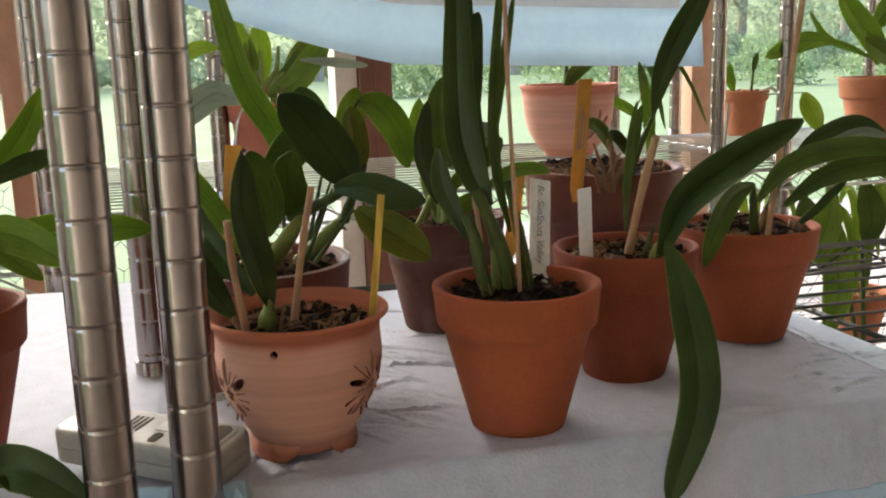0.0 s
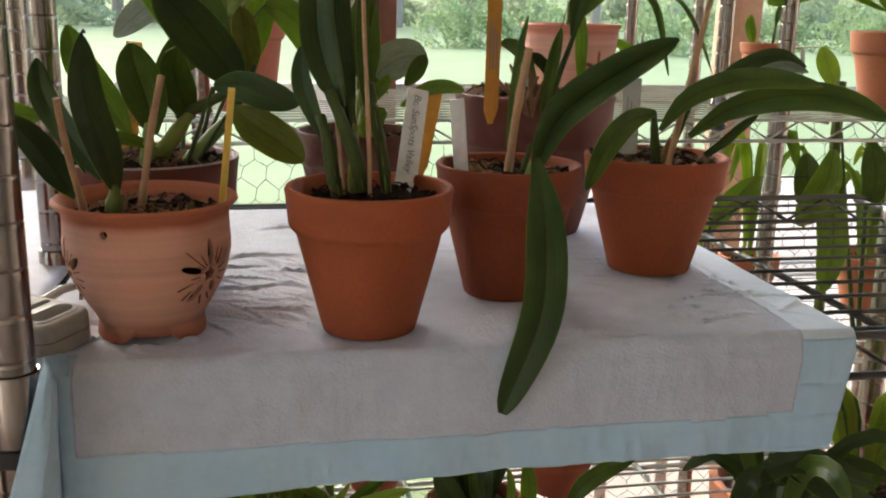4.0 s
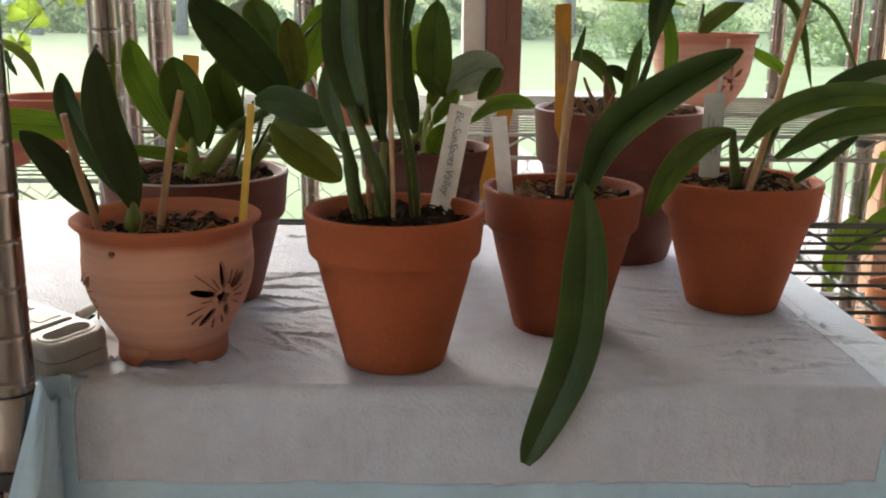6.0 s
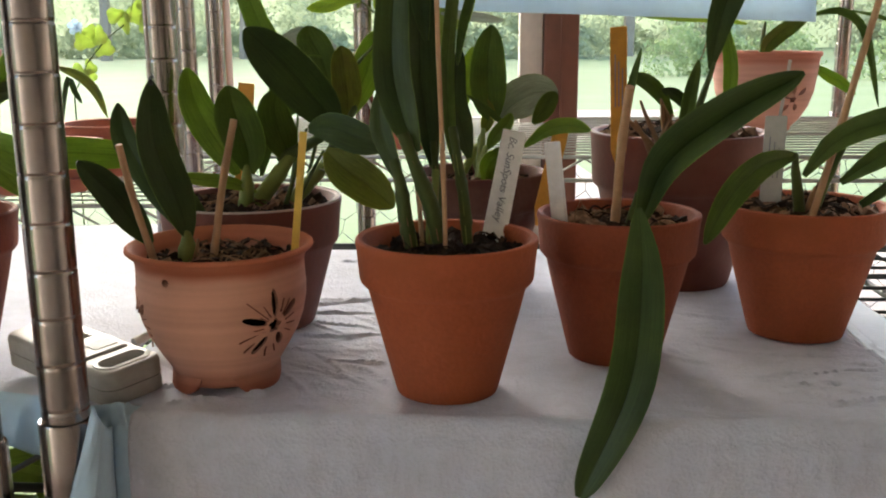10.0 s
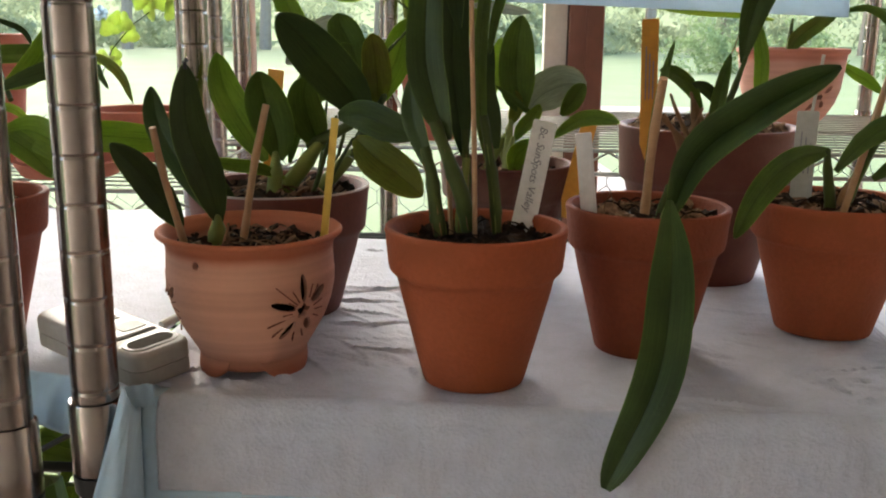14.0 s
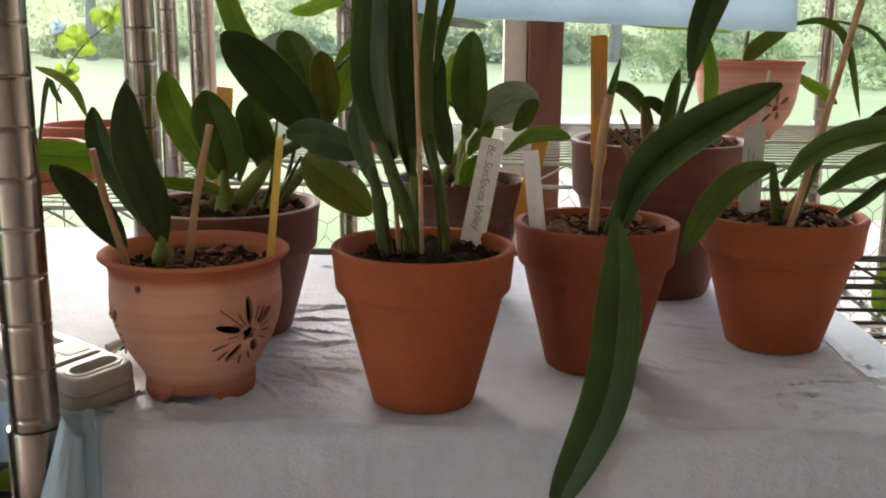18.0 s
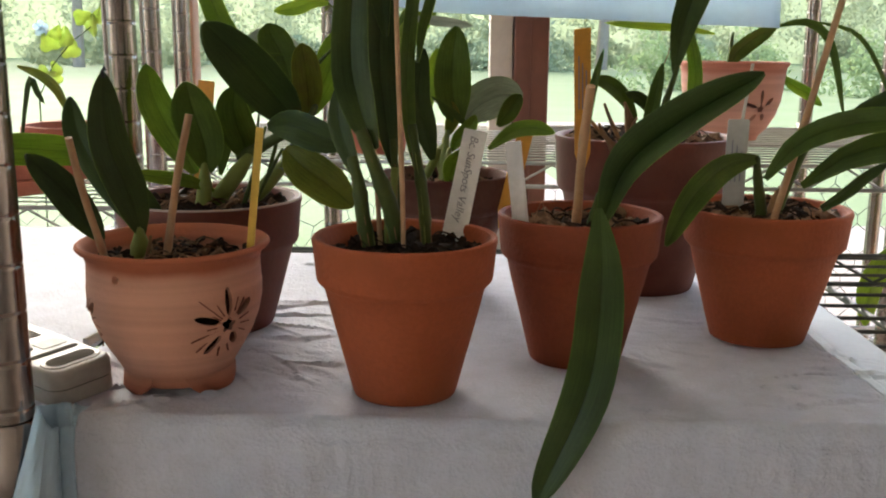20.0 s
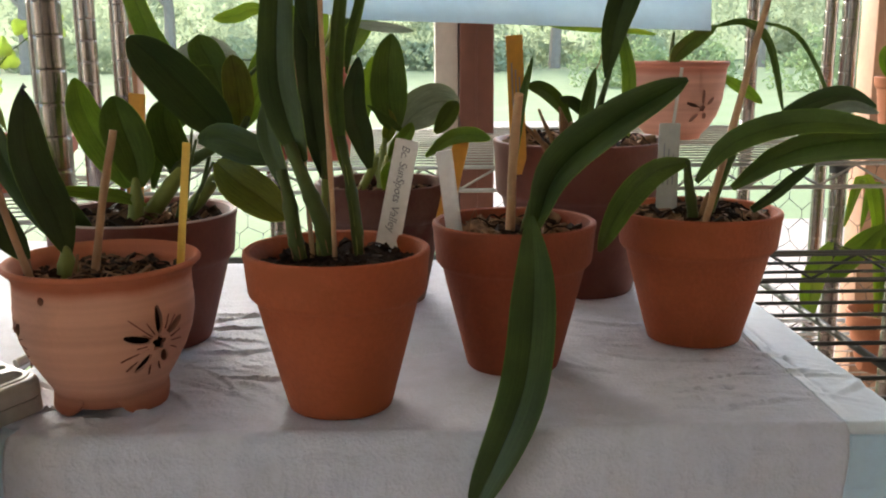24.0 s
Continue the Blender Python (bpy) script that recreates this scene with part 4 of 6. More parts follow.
for k in range(3):
    bm = bmesh.new()
    a0 = radians(22 + 120 * k)
    ring = []
    for j in range(13):
        a = a0 + radians(86) * j / 12
        low = 0.0085 * max(0.0, (abs(j - 6) / 6 - 0.5) / 0.5) ** 2
        ring.append([bm.verts.new((P1.x + r * math.sin(a), P1.y - r * math.cos(a), P1.z + z)) for r, z in
                     ((0.0322, 0.0125), (0.0325, 0.0115), (0.0334, 0.002 + low), (0.0328, low), (0.0285, low), (0.027, 0.0125))])
    for a, b in zip(ring, ring[1:]):
        for i in range(6):
            bm.faces.new((a[i], a[(i + 1) % 6], b[(i + 1) % 6], b[i]))
    bm.faces.new(ring[0]), bm.faces.new(ring[-1][::-1])
    bmesh.ops.recalc_face_normals(bm, faces=bm.faces)
    part("foot", bm, slip, plant_p1, "bare reddish clay foot")
chips(plant_p1, P1 + Vector((0, 0, 0.0745)), 0.045, bark_dark, bark_tan, 190, 3, 0.0042)
leaf(plant_p1, leaf_dark, 0.0236, (-0.1545, 0.004, 0.99), (-0.159, 0.0, 1.015), (-0.167, -0.008, 1.049), (-0.167, -0.01, 1.086), base=0.12)
leaf(plant_p1, leaf_dark, 0.0173, (-0.164, 0.01, 0.999), (-0.183, 0.02, 1.025), (-0.197, 0.025, 1.048), (-0.198, 0.02, 1.071))
leaf(plant_p1, leaf_dark, 0.0195, (-0.177, 0.0, 0.989), (-0.187, 0.0, 1.004), (-0.197, -0.01, 1.024), (-0.209, -0.02, 1.041))
stalk(plant_p1, "pseudobulb", bulb, 0.012, (-0.157, 0.008, 0.978), (-0.158, 0.004, 0.995))
stake(plant_p1, 0.0044, (-0.172, -0.014, 0.985), (-0.179, -0.034, 1.052))
stake(plant_p1, 0.0048, (-0.142, 0.006, 0.979), (-0.126, 0.01, 1.062))
plant_tag(plant_p1, yellow_tag, 0.0044, (-0.092, 0.009, 0.984), (-0.084, 0.009, 1.055))
stalk(plant_p1, "sheath", husk, 0.004, (-0.171, -0.008, 0.982), (-0.163, -0.016, 0.975))
stalk(plant_p1, "sheath", husk, 0.003, (-0.152, -0.002, 0.976), (-0.150, 0.0, 0.992))
part("leaf_tip", rod([(-0.1665, -0.01, 1.083), (-0.1668, -0.0105, 1.087), (-0.1655, -0.0108, 1.0885), (-0.1648, -0.011, 1.087)], 0.0011, 6), black_plastic, plant_p1, "shrivelled black leaf tip")

# Brown pot behind it.
PB = Vector((-0.1495, 0.138, TOP))
plant_b = thing("potted_orchid", PB, "leafy orchid with paddle leaves in a whitish-rimmed brown pot", "potted plant", "orchids on the pad")
clay_pot(plant_b, PB, 0.0665, 0.0945, clay_brown, foot=0.66, collar=0.36, step=0.05)
# Thin ring that carries the rim's edge highlight as a whitish colour.
part("rim_highlight_line", lathe([(0.0646, 0.0935), (0.0664, 0.0935), (0.0666, 0.0943), (0.0658, 0.0950), (0.0646, 0.0948)], PB, 56, ring_shaped=True), rim_whitish, plant_b, "thin whitish rim line with its edge highlight painted in")
chips(plant_b, PB + Vector((0, 0, 0.0845)), 0.056, bark_dark, bark_tan, 230, 5, 0.0065)
leaf(plant_b, leaf_green, 0.027, (-0.165, 0.16, 1.008), (-0.181, 0.175, 1.028), (-0.202, 0.19, 1.057), (-0.211, 0.2, 1.086))
leaf(plant_b, leaf_mid, 0.03, (-0.145, 0.12, 1.014), (-0.145, 0.115, 1.033), (-0.151, 0.11, 1.057), (-0.154, 0.105, 1.077))
leaf(plant_b, leaf_dark, 0.035, (-0.081, 0.12, 1.045), (-0.094, 0.105, 1.067), (-0.115, 0.09, 1.094), (-0.134, 0.08, 1.115))
stalk(plant_b, "stem", stem, 0.0035, (-0.118, 0.15, 0.985), (-0.091, 0.16, 1.066))
leaf(plant_b, leaf_mid, 0.0236, (-0.091, 0.16, 1.066), (-0.098, 0.165, 1.091), (-0.107, 0.17, 1.107), (-0.11, 0.17, 1.117))
leaf(plant_b, leaf_olive, 0.0211, (-0.075, 0.13, 1.052), (-0.075, 0.13, 1.068), (-0.077, 0.13, 1.088), (-0.079, 0.13, 1.103))
stalk(plant_b, "stem", stem, 0.0035, (-0.118, 0.155, 0.985), (-0.084, 0.18, 1.048))
leaf(plant_b, leaf_green, 0.0247, (-0.084, 0.18, 1.048), (-0.073, 0.19, 1.073), (-0.065, 0.2, 1.097), (-0.061, 0.2, 1.114))
leaf(plant_b, leaf_mid, 0.0255, (-0.117, 0.14, 1.02), (-0.123, 0.13, 1.037), (-0.127, 0.125, 1.056), (-0.124, 0.12, 1.074))
stalk(plant_b, "stem", stem, 0.0035, (-0.125, 0.12, 0.985), (-0.098, 0.1, 1.048))
leaf(plant_b, leaf_dark, 0.0228, (-0.098, 0.1, 1.048), (-0.08, 0.085, 1.05), (-0.06, 0.075, 1.044), (-0.04, 0.07, 1.039))
stalk(plant_b, "stem", stem, 0.0035, (-0.12, 0.12, 0.985), (-0.085, 0.09, 1.034))
leaf(plant_b, leaf_olive, 0.0273, (-0.085, 0.09, 1.034), (-0.072, 0.08, 1.024), (-0.054, 0.075, 1.012), (-0.038, 0.07, 0.999))
leaf(plant_b, leaf_green, 0.0097, (-0.141, 0.12, 1.001), (-0.156, 0.11, 1.009), (-0.174, 0.1, 1.013), (-0.19, 0.09, 1.017))
leaf(plant_b, leaf_mid, 0.0112, (-0.144, 0.15, 1.008), (-0.141, 0.155, 1.028), (-0.137, 0.16, 1.049), (-0.135, 0.16, 1.07))
stalk(plant_b, "pseudobulb", bulb, 0.0107, (-0.149, 0.118, 0.99), (-0.149, 0.12, 1.02))
stalk(plant_b, "pseudobulb", bulb, 0.0125, (-0.145, 0.13, 0.988), (-0.116, 0.135, 1.031))
stalk(plant_b, "pseudobulb", bulb, 0.0107, (-0.122, 0.14, 0.991), (-0.083, 0.12, 1.029))
stalk(plant_b, "stem", stem, 0.0089, (-0.118, 0.133, 1.028), (-0.079, 0.118, 1.047))
stalk(plant_b, "stem", stem, 0.0081, (-0.085, 0.12, 1.027), (-0.072, 0.13, 1.06))
stalk(plant_b, "stem", stem, 0.0035, (-0.13, 0.17, 0.985), (-0.123, 0.2, 1.052))
leaf(plant_b, leaf_green, 0.0203, (-0.123, 0.2, 1.052), (-0.127, 0.19, 1.082), (-0.15, 0.18, 1.124), (-0.171, 0.17, 1.208))
leaf(plant_b, leaf_mid, 0.0303, (-0.144, 0.16, 1.045), (-0.126, 0.16, 1.065), (-0.108, 0.165, 1.081), (-0.092, 0.17, 1.09))
stalk(plant_b, "stem", stem, 0.0035, (-0.091, 0.16, 1.066), (-0.062, 0.19, 1.104))
leaf(plant_b, leaf_green, 0.0268, (-0.062, 0.19, 1.104), (-0.044, 0.2, 1.098), (-0.027, 0.21, 1.079), (-0.017, 0.215, 1.046))
leaf(plant_b, leaf_dark, 0.0188, (-0.169, 0.1, 0.979), (-0.179, 0.09, 0.992), (-0.185, 0.085, 1.003), (-0.192, 0.08, 1.015))
plant_tag(plant_b, orange_tag, 0.0122, (-0.169, 0.19, 0.988), (-0.16, 0.186, 1.075), "bars")

PA = Vector((0.0, 0.0, TOP))
plant_a = thing("potted_orchid", PA, "tall upright orchid tied to stakes in a plain orange terracotta pot", "potted plant", "orchids on the pad")
clay_pot(plant_a, PA, 0.0540, 0.095, clay_fresh)
chips(plant_a, PA + Vector((0, 0, 0.081)), 0.0445, bark_dark, bark_dark, 170, 7)
leaf(plant_a, leaf_dark, 0.0227, (-0.017, 0.0, 1.044), (-0.027, 0.005, 1.069), (-0.032, 0.01, 1.106), (-0.026, 0.03, 1.211), fold=0.3)
leaf(plant_a, leaf_dark, 0.0197, (-0.009, 0.03, 1.031), (-0.014, 0.035, 1.065), (-0.017, 0.04, 1.106), (-0.013, 0.06, 1.219), fold=0.35, turn=-20)
leaf(plant_a, leaf_mid, 0.0091, (0.007, 0.03, 1.021), (0.0, 0.035, 1.059), (-0.0, 0.04, 1.109), (0.012, 0.05, 1.208), fold=0.35)
leaf(plant_a, leaf_dark, 0.0137, (-0.027, 0.015, 1.021), (-0.036, 0.02, 1.043), (-0.041, 0.025, 1.059), (-0.041, 0.03, 1.079))
leaf(plant_a, leaf_mid, 0.0071, (0.005, 0.045, 1.092), (0.008, 0.05, 1.113), (0.013, 0.055, 1.132), (0.023, 0.06, 1.177))
leaf(plant_a, leaf_dark, 0.0132, (-0.013, 0.03, 1.107), (-0.016, 0.03, 1.129), (-0.016, 0.03, 1.15), (-0.012, 0.03, 1.163))
def cane(parent, mat, width, *points):
    """A jointed orchid cane with papery sheath ribs."""
    pts, radii = [], []
    for k in range(15):
        f = k / 14
        pts.append(along(points, f))
        radii.append(0.5 * width * (0.72 + 0.28 * math.sin(math.pi * min(1.0, 0.15 + f))) * (1.14 if k % 5 == 3 else 1.0))
    cane_part = part("cane", rod(pts, 0, 10, radii), mat, parent)
    for k in range(5):
        a = k * 1.257 + points[0][0] * 60
        line = [along(points, f) + Vector((math.cos(a), math.sin(a), 0)) * width * 0.47 * (1 - 0.25 * f) for f in (0.02, 0.2, 0.4, 0.6, 0.8)]
        part("sheath_rib", rod(line, 0, 4, [0.0003, 0.0005, 0.0005, 0.0004, 0.0002]), bulb if k % 2 else husk, cane_part)
    return cane_part


cane(plant_a, stem, 0.0088, (-0.0209, -0.0050, 0.9884), (-0.0239, -0.0020, 1.0039), (-0.0266, 0.0000, 1.0236), (-0.0309, 0.0040, 1.0389))
cane(plant_a, stem, 0.0098, (-0.0046, 0.0000, 0.9911), (-0.0085, -0.0020, 1.0110), (-0.0156, -0.0020, 1.0300), (-0.0252, 0.0000, 1.0547))
cane(plant_a, stem, 0.0072, (0.0123, 0.0100, 0.9871), (0.0104, 0.0140, 1.0086), (0.0072, 0.0180, 1.0301), (0.0026, 0.0220, 1.0565))
cane(plant_a, bulb, 0.0062, (-0.0100, 0.0100, 0.9876), (-0.0097, 0.0120, 1.0010), (-0.0080, 0.0160, 1.0147), (-0.0071, 0.0200, 1.0312))
cane(plant_a, stem, 0.006, (-0.0041, 0.0150, 0.9873), (-0.0066, 0.0200, 1.0037), (-0.0072, 0.0260, 1.0236), (-0.0091, 0.0300, 1.0471))
stake(plant_a, 0.0029, (-0.001, -0.008, 0.987), (-0.006, 0.0, 1.197))
stake(plant_a, 0.0031, (-0.016, 0.012, 0.99), (-0.033, 0.045, 1.204))
plant_tag(plant_a, white_tag, 0.015, (0.027, 0.03, 0.983), (0.041, 0.062, 1.05), "writing")

PG = Vector((0.018, 0.243, TOP))
plant_g = thing("potted_orchid", PG, "orchid with green and grey leaves in a weathered brown clay pot", "potted plant", "orchids on the pad")
clay_pot(plant_g, PG, 0.056, 0.1, clay_old, foot=0.62)
chips(plant_g, PG + Vector((0, 0, 0.086)), 0.045, bark_dark, bark_tan, 110, 9)
leaf(plant_g, leaf_mid, 0.0306, (0.03, 0.26, 1.039), (0.025, 0.26, 1.057), (0.024, 0.26, 1.088), (0.027, 0.26, 1.118))
leaf(plant_g, leaf_lime, 0.0157, (0.003, 0.28, 1.044), (0.003, 0.28, 1.061), (0.008, 0.28, 1.08), (0.011, 0.28, 1.1))
leaf(plant_g, leaf_grey, 0.034, (0.033, 0.27, 1.038), (0.044, 0.27, 1.052), (0.063, 0.27, 1.062), (0.083, 0.27, 1.062))
leaf(plant_g, leaf_mid, 0.0163, (0.062, 0.26, 1.037), (0.069, 0.26, 1.046), (0.075, 0.26, 1.056), (0.081, 0.26, 1.063))
leaf(plant_g, leaf_green, 0.0128, (0.054, 0.23, 1.021), (0.072, 0.22, 1.036), (0.089, 0.21, 1.04), (0.104, 0.2, 1.037))
leaf(plant_g, leaf_mid, 0.0056, (0.044, 0.24, 1.031), (0.032, 0.24, 1.043), (0.02, 0.24, 1.053), (0.007, 0.24, 1.062))
leaf(plant_g, leaf_green, 0.0182, (0.022, 0.22, 0.992), (0.025, 0.22, 1.006), (0.032, 0.21, 1.015), (0.039, 0.21, 1.017))
leaf(plant_g, leaf_dark, 0.0211, (0.009, 0.22, 1.013), (0.003, 0.22, 1.038), (-0.003, 0.22, 1.062), (0.002, 0.22, 1.1))
stalk(plant_g, "pseudobulb", bulb, 0.0085, (0.015, 0.24, 0.989), (0.022, 0.25, 1.033))
stalk(plant_g, "pseudobulb", bulb, 0.0077, (0.022, 0.25, 0.983), (0.009, 0.27, 1.03))
stalk(plant_g, "pseudobulb", bulb, 0.0084, (0.027, 0.23, 0.986), (0.035, 0.24, 1.015))
stalk(plant_g, "pseudobulb", bulb, 0.0076, (-0.005, 0.25, 0.981), (0.019, 0.255, 1.032))
stalk(plant_g, "pseudobulb", bulb, 0.0094, (0.016, 0.232, 0.985), (0.024, 0.238, 1.02))
leaf(plant_g, leaf_olive, 0.0115, (0.02, 0.255, 1.029), (0.023, 0.258, 1.037), (0.025, 0.26, 1.046), (0.023, 0.262, 1.057))
leaf(plant_g, leaf_green, 0.0121, (0.024, 0.238, 1.018), (0.03, 0.236, 1.029), (0.039, 0.234, 1.039), (0.043, 0.232, 1.048))
plant_tag(plant_g, orange_tag, 0.0123, (0.07, 0.205, 0.986), (0.084, 0.225, 1.04), "")

PC = Vector((0.109, 0.068, TOP))
plant_c = thing("potted_orchid", PC, "orchid with one long leaf hanging from its terracotta pot", "potted plant", "orchids on the pad")
clay_pot(plant_c, PC, 0.0532, 0.0975, clay)
chips(plant_c, PC + Vector((0, 0, 0.084)), 0.0445, bark_tan, bark_dark, 190, 11, 0.0072)
leaf(plant_c, leaf_dark, 0.0248, (0.117, 0.03, 0.996), (0.128, 0.015, 1.036), (0.157, -0.005, 1.066), (0.195, -0.016, 1.089), fold=0.75, turn=12, base=0.2, steps=20)
leaf(plant_c, leaf_dark, 0.0268, (0.1135, 0.014, 1.009), (0.112, -0.018, 0.972), (0.102, -0.052, 0.922), (0.075, -0.066, 0.862), fold=0.3, turn=0, tip=0.4, base=0.14, steps=20)
leaf(plant_c, leaf_mid, 0.0059, (0.105, 0.06, 1.01), (0.109, 0.065, 1.042), (0.114, 0.07, 1.074), (0.121, 0.075, 1.101))
stalk(plant_c, "pseudobulb", bulb, 0.0071, (0.117, 0.04, 0.989), (0.117, 0.03, 1.01))
stalk(plant_c, "stem", stem, 0.005, (0.114, 0.045, 0.989), (0.115, 0.04, 1.014))
stake(plant_c, 0.006, (0.105, 0.06, 0.984), (0.106, 0.018, 1.08))
plant_tag(plant_c, white_tag, 0.01, (0.07, 0.05, 0.992), (0.063, 0.039, 1.046), "")
part("tie_wire", rod([(0.0785, 0.05, 0.985), (0.0795, 0.049, 1.0), (0.0825, 0.048, 1.008), (0.085, 0.048, 1.0)], 0.0005, 5), husk, plant_c, "thin dry root loop")

PD = Vector((0.2455, 0.1225, TOP))
plant_d = thing("potted_orchid", PD, "orchid with arching strap leaves in an orange terracotta pot", "potted plant", "orchids on the pad")
clay_pot(plant_d, PD, 0.0575, 0.0945, clay_fresh, foot=0.575)
chips(plant_d, PD + Vector((0, 0, 0.0845)), 0.049, bark_tan, bark_dark, 230, 13, 0.0082)
leaf(plant_d, leaf_mid, 0.0225, (0.2577, 0.0900, 1.0132), (0.2868, 0.0800, 1.0361), (0.3256, 0.0600, 1.0470), (0.3572, 0.0450, 1.0448), (0.3862, 0.0300, 1.0319), fold=0.4, turn=-14, base=0.2)
leaf(plant_d, leaf_mid, 0.0175, (0.2334, 0.0900, 1.0175), (0.2504, 0.0850, 1.0410), (0.2749, 0.0750, 1.0546), (0.3037, 0.0600, 1.0597), (0.3381, 0.0450, 1.0550), fold=0.45, turn=14, base=0.22)
leaf(plant_d, leaf_dark, 0.0135, (0.2888, 0.1250, 1.0442), (0.3086, 0.1200, 1.0625), (0.3349, 0.1100, 1.0735), (0.3561, 0.1000, 1.0656), fold=0.4, turn=20)
leaf(plant_d, leaf_grey, 0.009, (0.2975, 0.1180, 1.0442), (0.3199, 0.1120, 1.0585), (0.3400, 0.1050, 1.0658), (0.3568, 0.0970, 1.0619), fold=0.3, turn=-10)
leaf(plant_d, leaf_mid, 0.0175, (0.2263, 0.0850, 1.0320), (0.2006, 0.0700, 1.0271), (0.1778, 0.0550, 1.0094), (0.1605, 0.0450, 0.9806), fold=0.35, turn=6, base=0.22)
leaf(plant_d, leaf_dark, 0.0085, (0.2711, 0.0880, 0.9985), (0.2854, 0.0870, 1.0088), (0.2976, 0.0860, 1.0202), (0.3106, 0.0850, 1.0297), base=0.6, fold=0.5)
stalk(plant_d, "stem", leaf_dark, 0.0088, (0.2451, 0.1000, 0.9936), (0.2622, 0.1000, 1.0368))
stalk(plant_d, "stem", stem, 0.0075, (0.2301, 0.0900, 1.0051), (0.2270, 0.0850, 1.0324))
stalk(plant_d, "sheath", husk, 0.006, (0.2408, 0.0950, 0.9945), (0.2471, 0.0970, 1.0116))
stake(plant_d, 0.0049, (0.24, 0.085, 0.996), (0.315, 0.15, 1.214))
plant_tag(plant_d, grey_tag, 0.0149, (0.224, 0.13, 1.001), (0.224, 0.13, 1.054), "bars")
plant_tag(plant_d, grey_tag, 0.0021, (0.227, 0.132, 1.051), (0.232, 0.134, 1.092))

PE = Vector((0.186, 0.272, TOP))
plant_e = thing("potted_orchid", PE, "sparse orchid with dry roots in a large brown pot", "potted plant", "orchids on the pad")
clay_pot(plant_e, PE, 0.0752, 0.1305, clay_brown, foot=0.62, collar=0.36, step=0.05)
chips(plant_e, PE + Vector((0, 0, 0.1215)), 0.066, bark_tan, bark_dark, 260, 15, 0.0092)
stalk(plant_e, "stem", stem, 0.0035, (0.184, 0.22, 1.03), (0.1884, 0.1780, 1.0843))
leaf(plant_e, leaf_dark, 0.0225, (0.1884, 0.1780, 1.0843), (0.1904, 0.1680, 1.1154), (0.1962, 0.1550, 1.1430), (0.2026, 0.1400, 1.1671), (0.2088, 0.1250, 1.1902), fold=0.35, base=0.16)
stalk(plant_e, "stem", stem, 0.0062, (0.184, 0.205, 1.033), (0.1891, 0.1770, 1.0886))
leaf(plant_e, leaf_mid, 0.0125, (0.1692, 0.2150, 1.0463), (0.1566, 0.2050, 1.0646), (0.1431, 0.1950, 1.0751), (0.1303, 0.1900, 1.0781), base=0.2)
leaf(plant_e, leaf_dark, 0.0105, (0.1834, 0.2200, 1.0461), (0.1776, 0.2150, 1.0569), (0.1687, 0.2100, 1.0645), (0.1571, 0.2000, 1.0687), base=0.2)
stalk(plant_e, "pseudobulb", husk, 0.0054, (0.168, 0.2, 1.039), (0.157, 0.2, 1.061))
stalk(plant_e, "pseudobulb", husk, 0.0045, (0.164, 0.2, 1.039), (0.16, 0.195, 1.055))
leaf(plant_e, leaf_mid, 0.011, (0.173, 0.2, 1.01), (0.174, 0.195, 1.035), (0.177, 0.19, 1.065), (0.181, 0.185, 1.091))
leaf(plant_e, leaf_green, 0.0118, (0.219, 0.24, 1.033), (0.22, 0.245, 1.064), (0.22, 0.25, 1.09), (0.211, 0.25, 1.126))
plant_tag(plant_e, orange_tag, 0.0121, (0.124, 0.19, 1.034), (0.117, 0.16, 1.116), "bars")

for x0, z0, x1, z1 in ((0.150, 1.026, 0.128, 1.052), (0.156, 1.026, 0.142, 1.060), (0.162, 1.026, 0.158, 1.058), (0.146, 1.026, 0.138, 1.045), (0.166, 1.026, 0.171, 1.046), (0.155, 1.03, 0.166, 1.05)):
    stalk(plant_e, "dry_sheath", husk, 0.0042, (x0, 0.2, z0), (x1, 0.192, z1))
part("dry_root", rod([(0.191, 0.2, 1.125), (0.190, 0.2, 1.108), (0.187, 0.2, 1.095), (0.181, 0.2, 1.082), (0.178, 0.2, 1.069), (0.183, 0.2, 1.062), (0.186, 0.205, 1.035)], 0.0005, 5), husk, plant_e, "thin dry hanging root")

# ---- plastic box with slots ----
BOX = Vector((-0.2335, 0.0150, TOP + 0.0035))
device = thing("plug_adapter", BOX, "beige plastic adapter box with rounded corners and oval slots", "device")
TURN = Matrix.Translation(BOX) @ pose(0, 0, 0, 4, 1.5, -36)
HALF, DEEP, HIGH = 0.064, 0.0205, 0.0195


def rounded(x0, x1, y0, y1, z0, z1, corner, lip=0.0, n=6):
    """A slab with round upright corners, drawn in at the top by lip."""
    bm = bmesh.new()
    rings = []
    levels = [(z0, 0.0)] + ([(z1 - lip, 0.0), (z1 - lip * 0.4, lip * 0.25), (z1 - lip * 0.08, lip * 0.65), (z1, lip)] if lip else [(z1, 0.0)])
    for z, inset in levels:
        ring = []
        for q, (cx, cy) in enumerate(((x1 - corner, y1 - corner), (x0 + corner, y1 - corner), (x0 + corner, y0 + corner), (x1 - corner, y0 + corner))):
            for k in range(n + 1):
                a = math.pi / 2 * (q + k / n)
                ring.append(bm.verts.new((cx + (corner - inset) * math.cos(a), cy + (corner - inset) * math.sin(a), z)))
        rings.append(ring)
    m = len(rings[0])
    for a, b in zip(rings, rings[1:]):
        for k in range(m):
            bm.faces.new((a[k], a[(k + 1) % m], b[(k + 1) % m], b[k]))
    bm.faces.new(rings[0][::-1]), bm.faces.new(rings[-1])
    bmesh.ops.recalc_face_normals(bm, faces=bm.faces)
    return bm


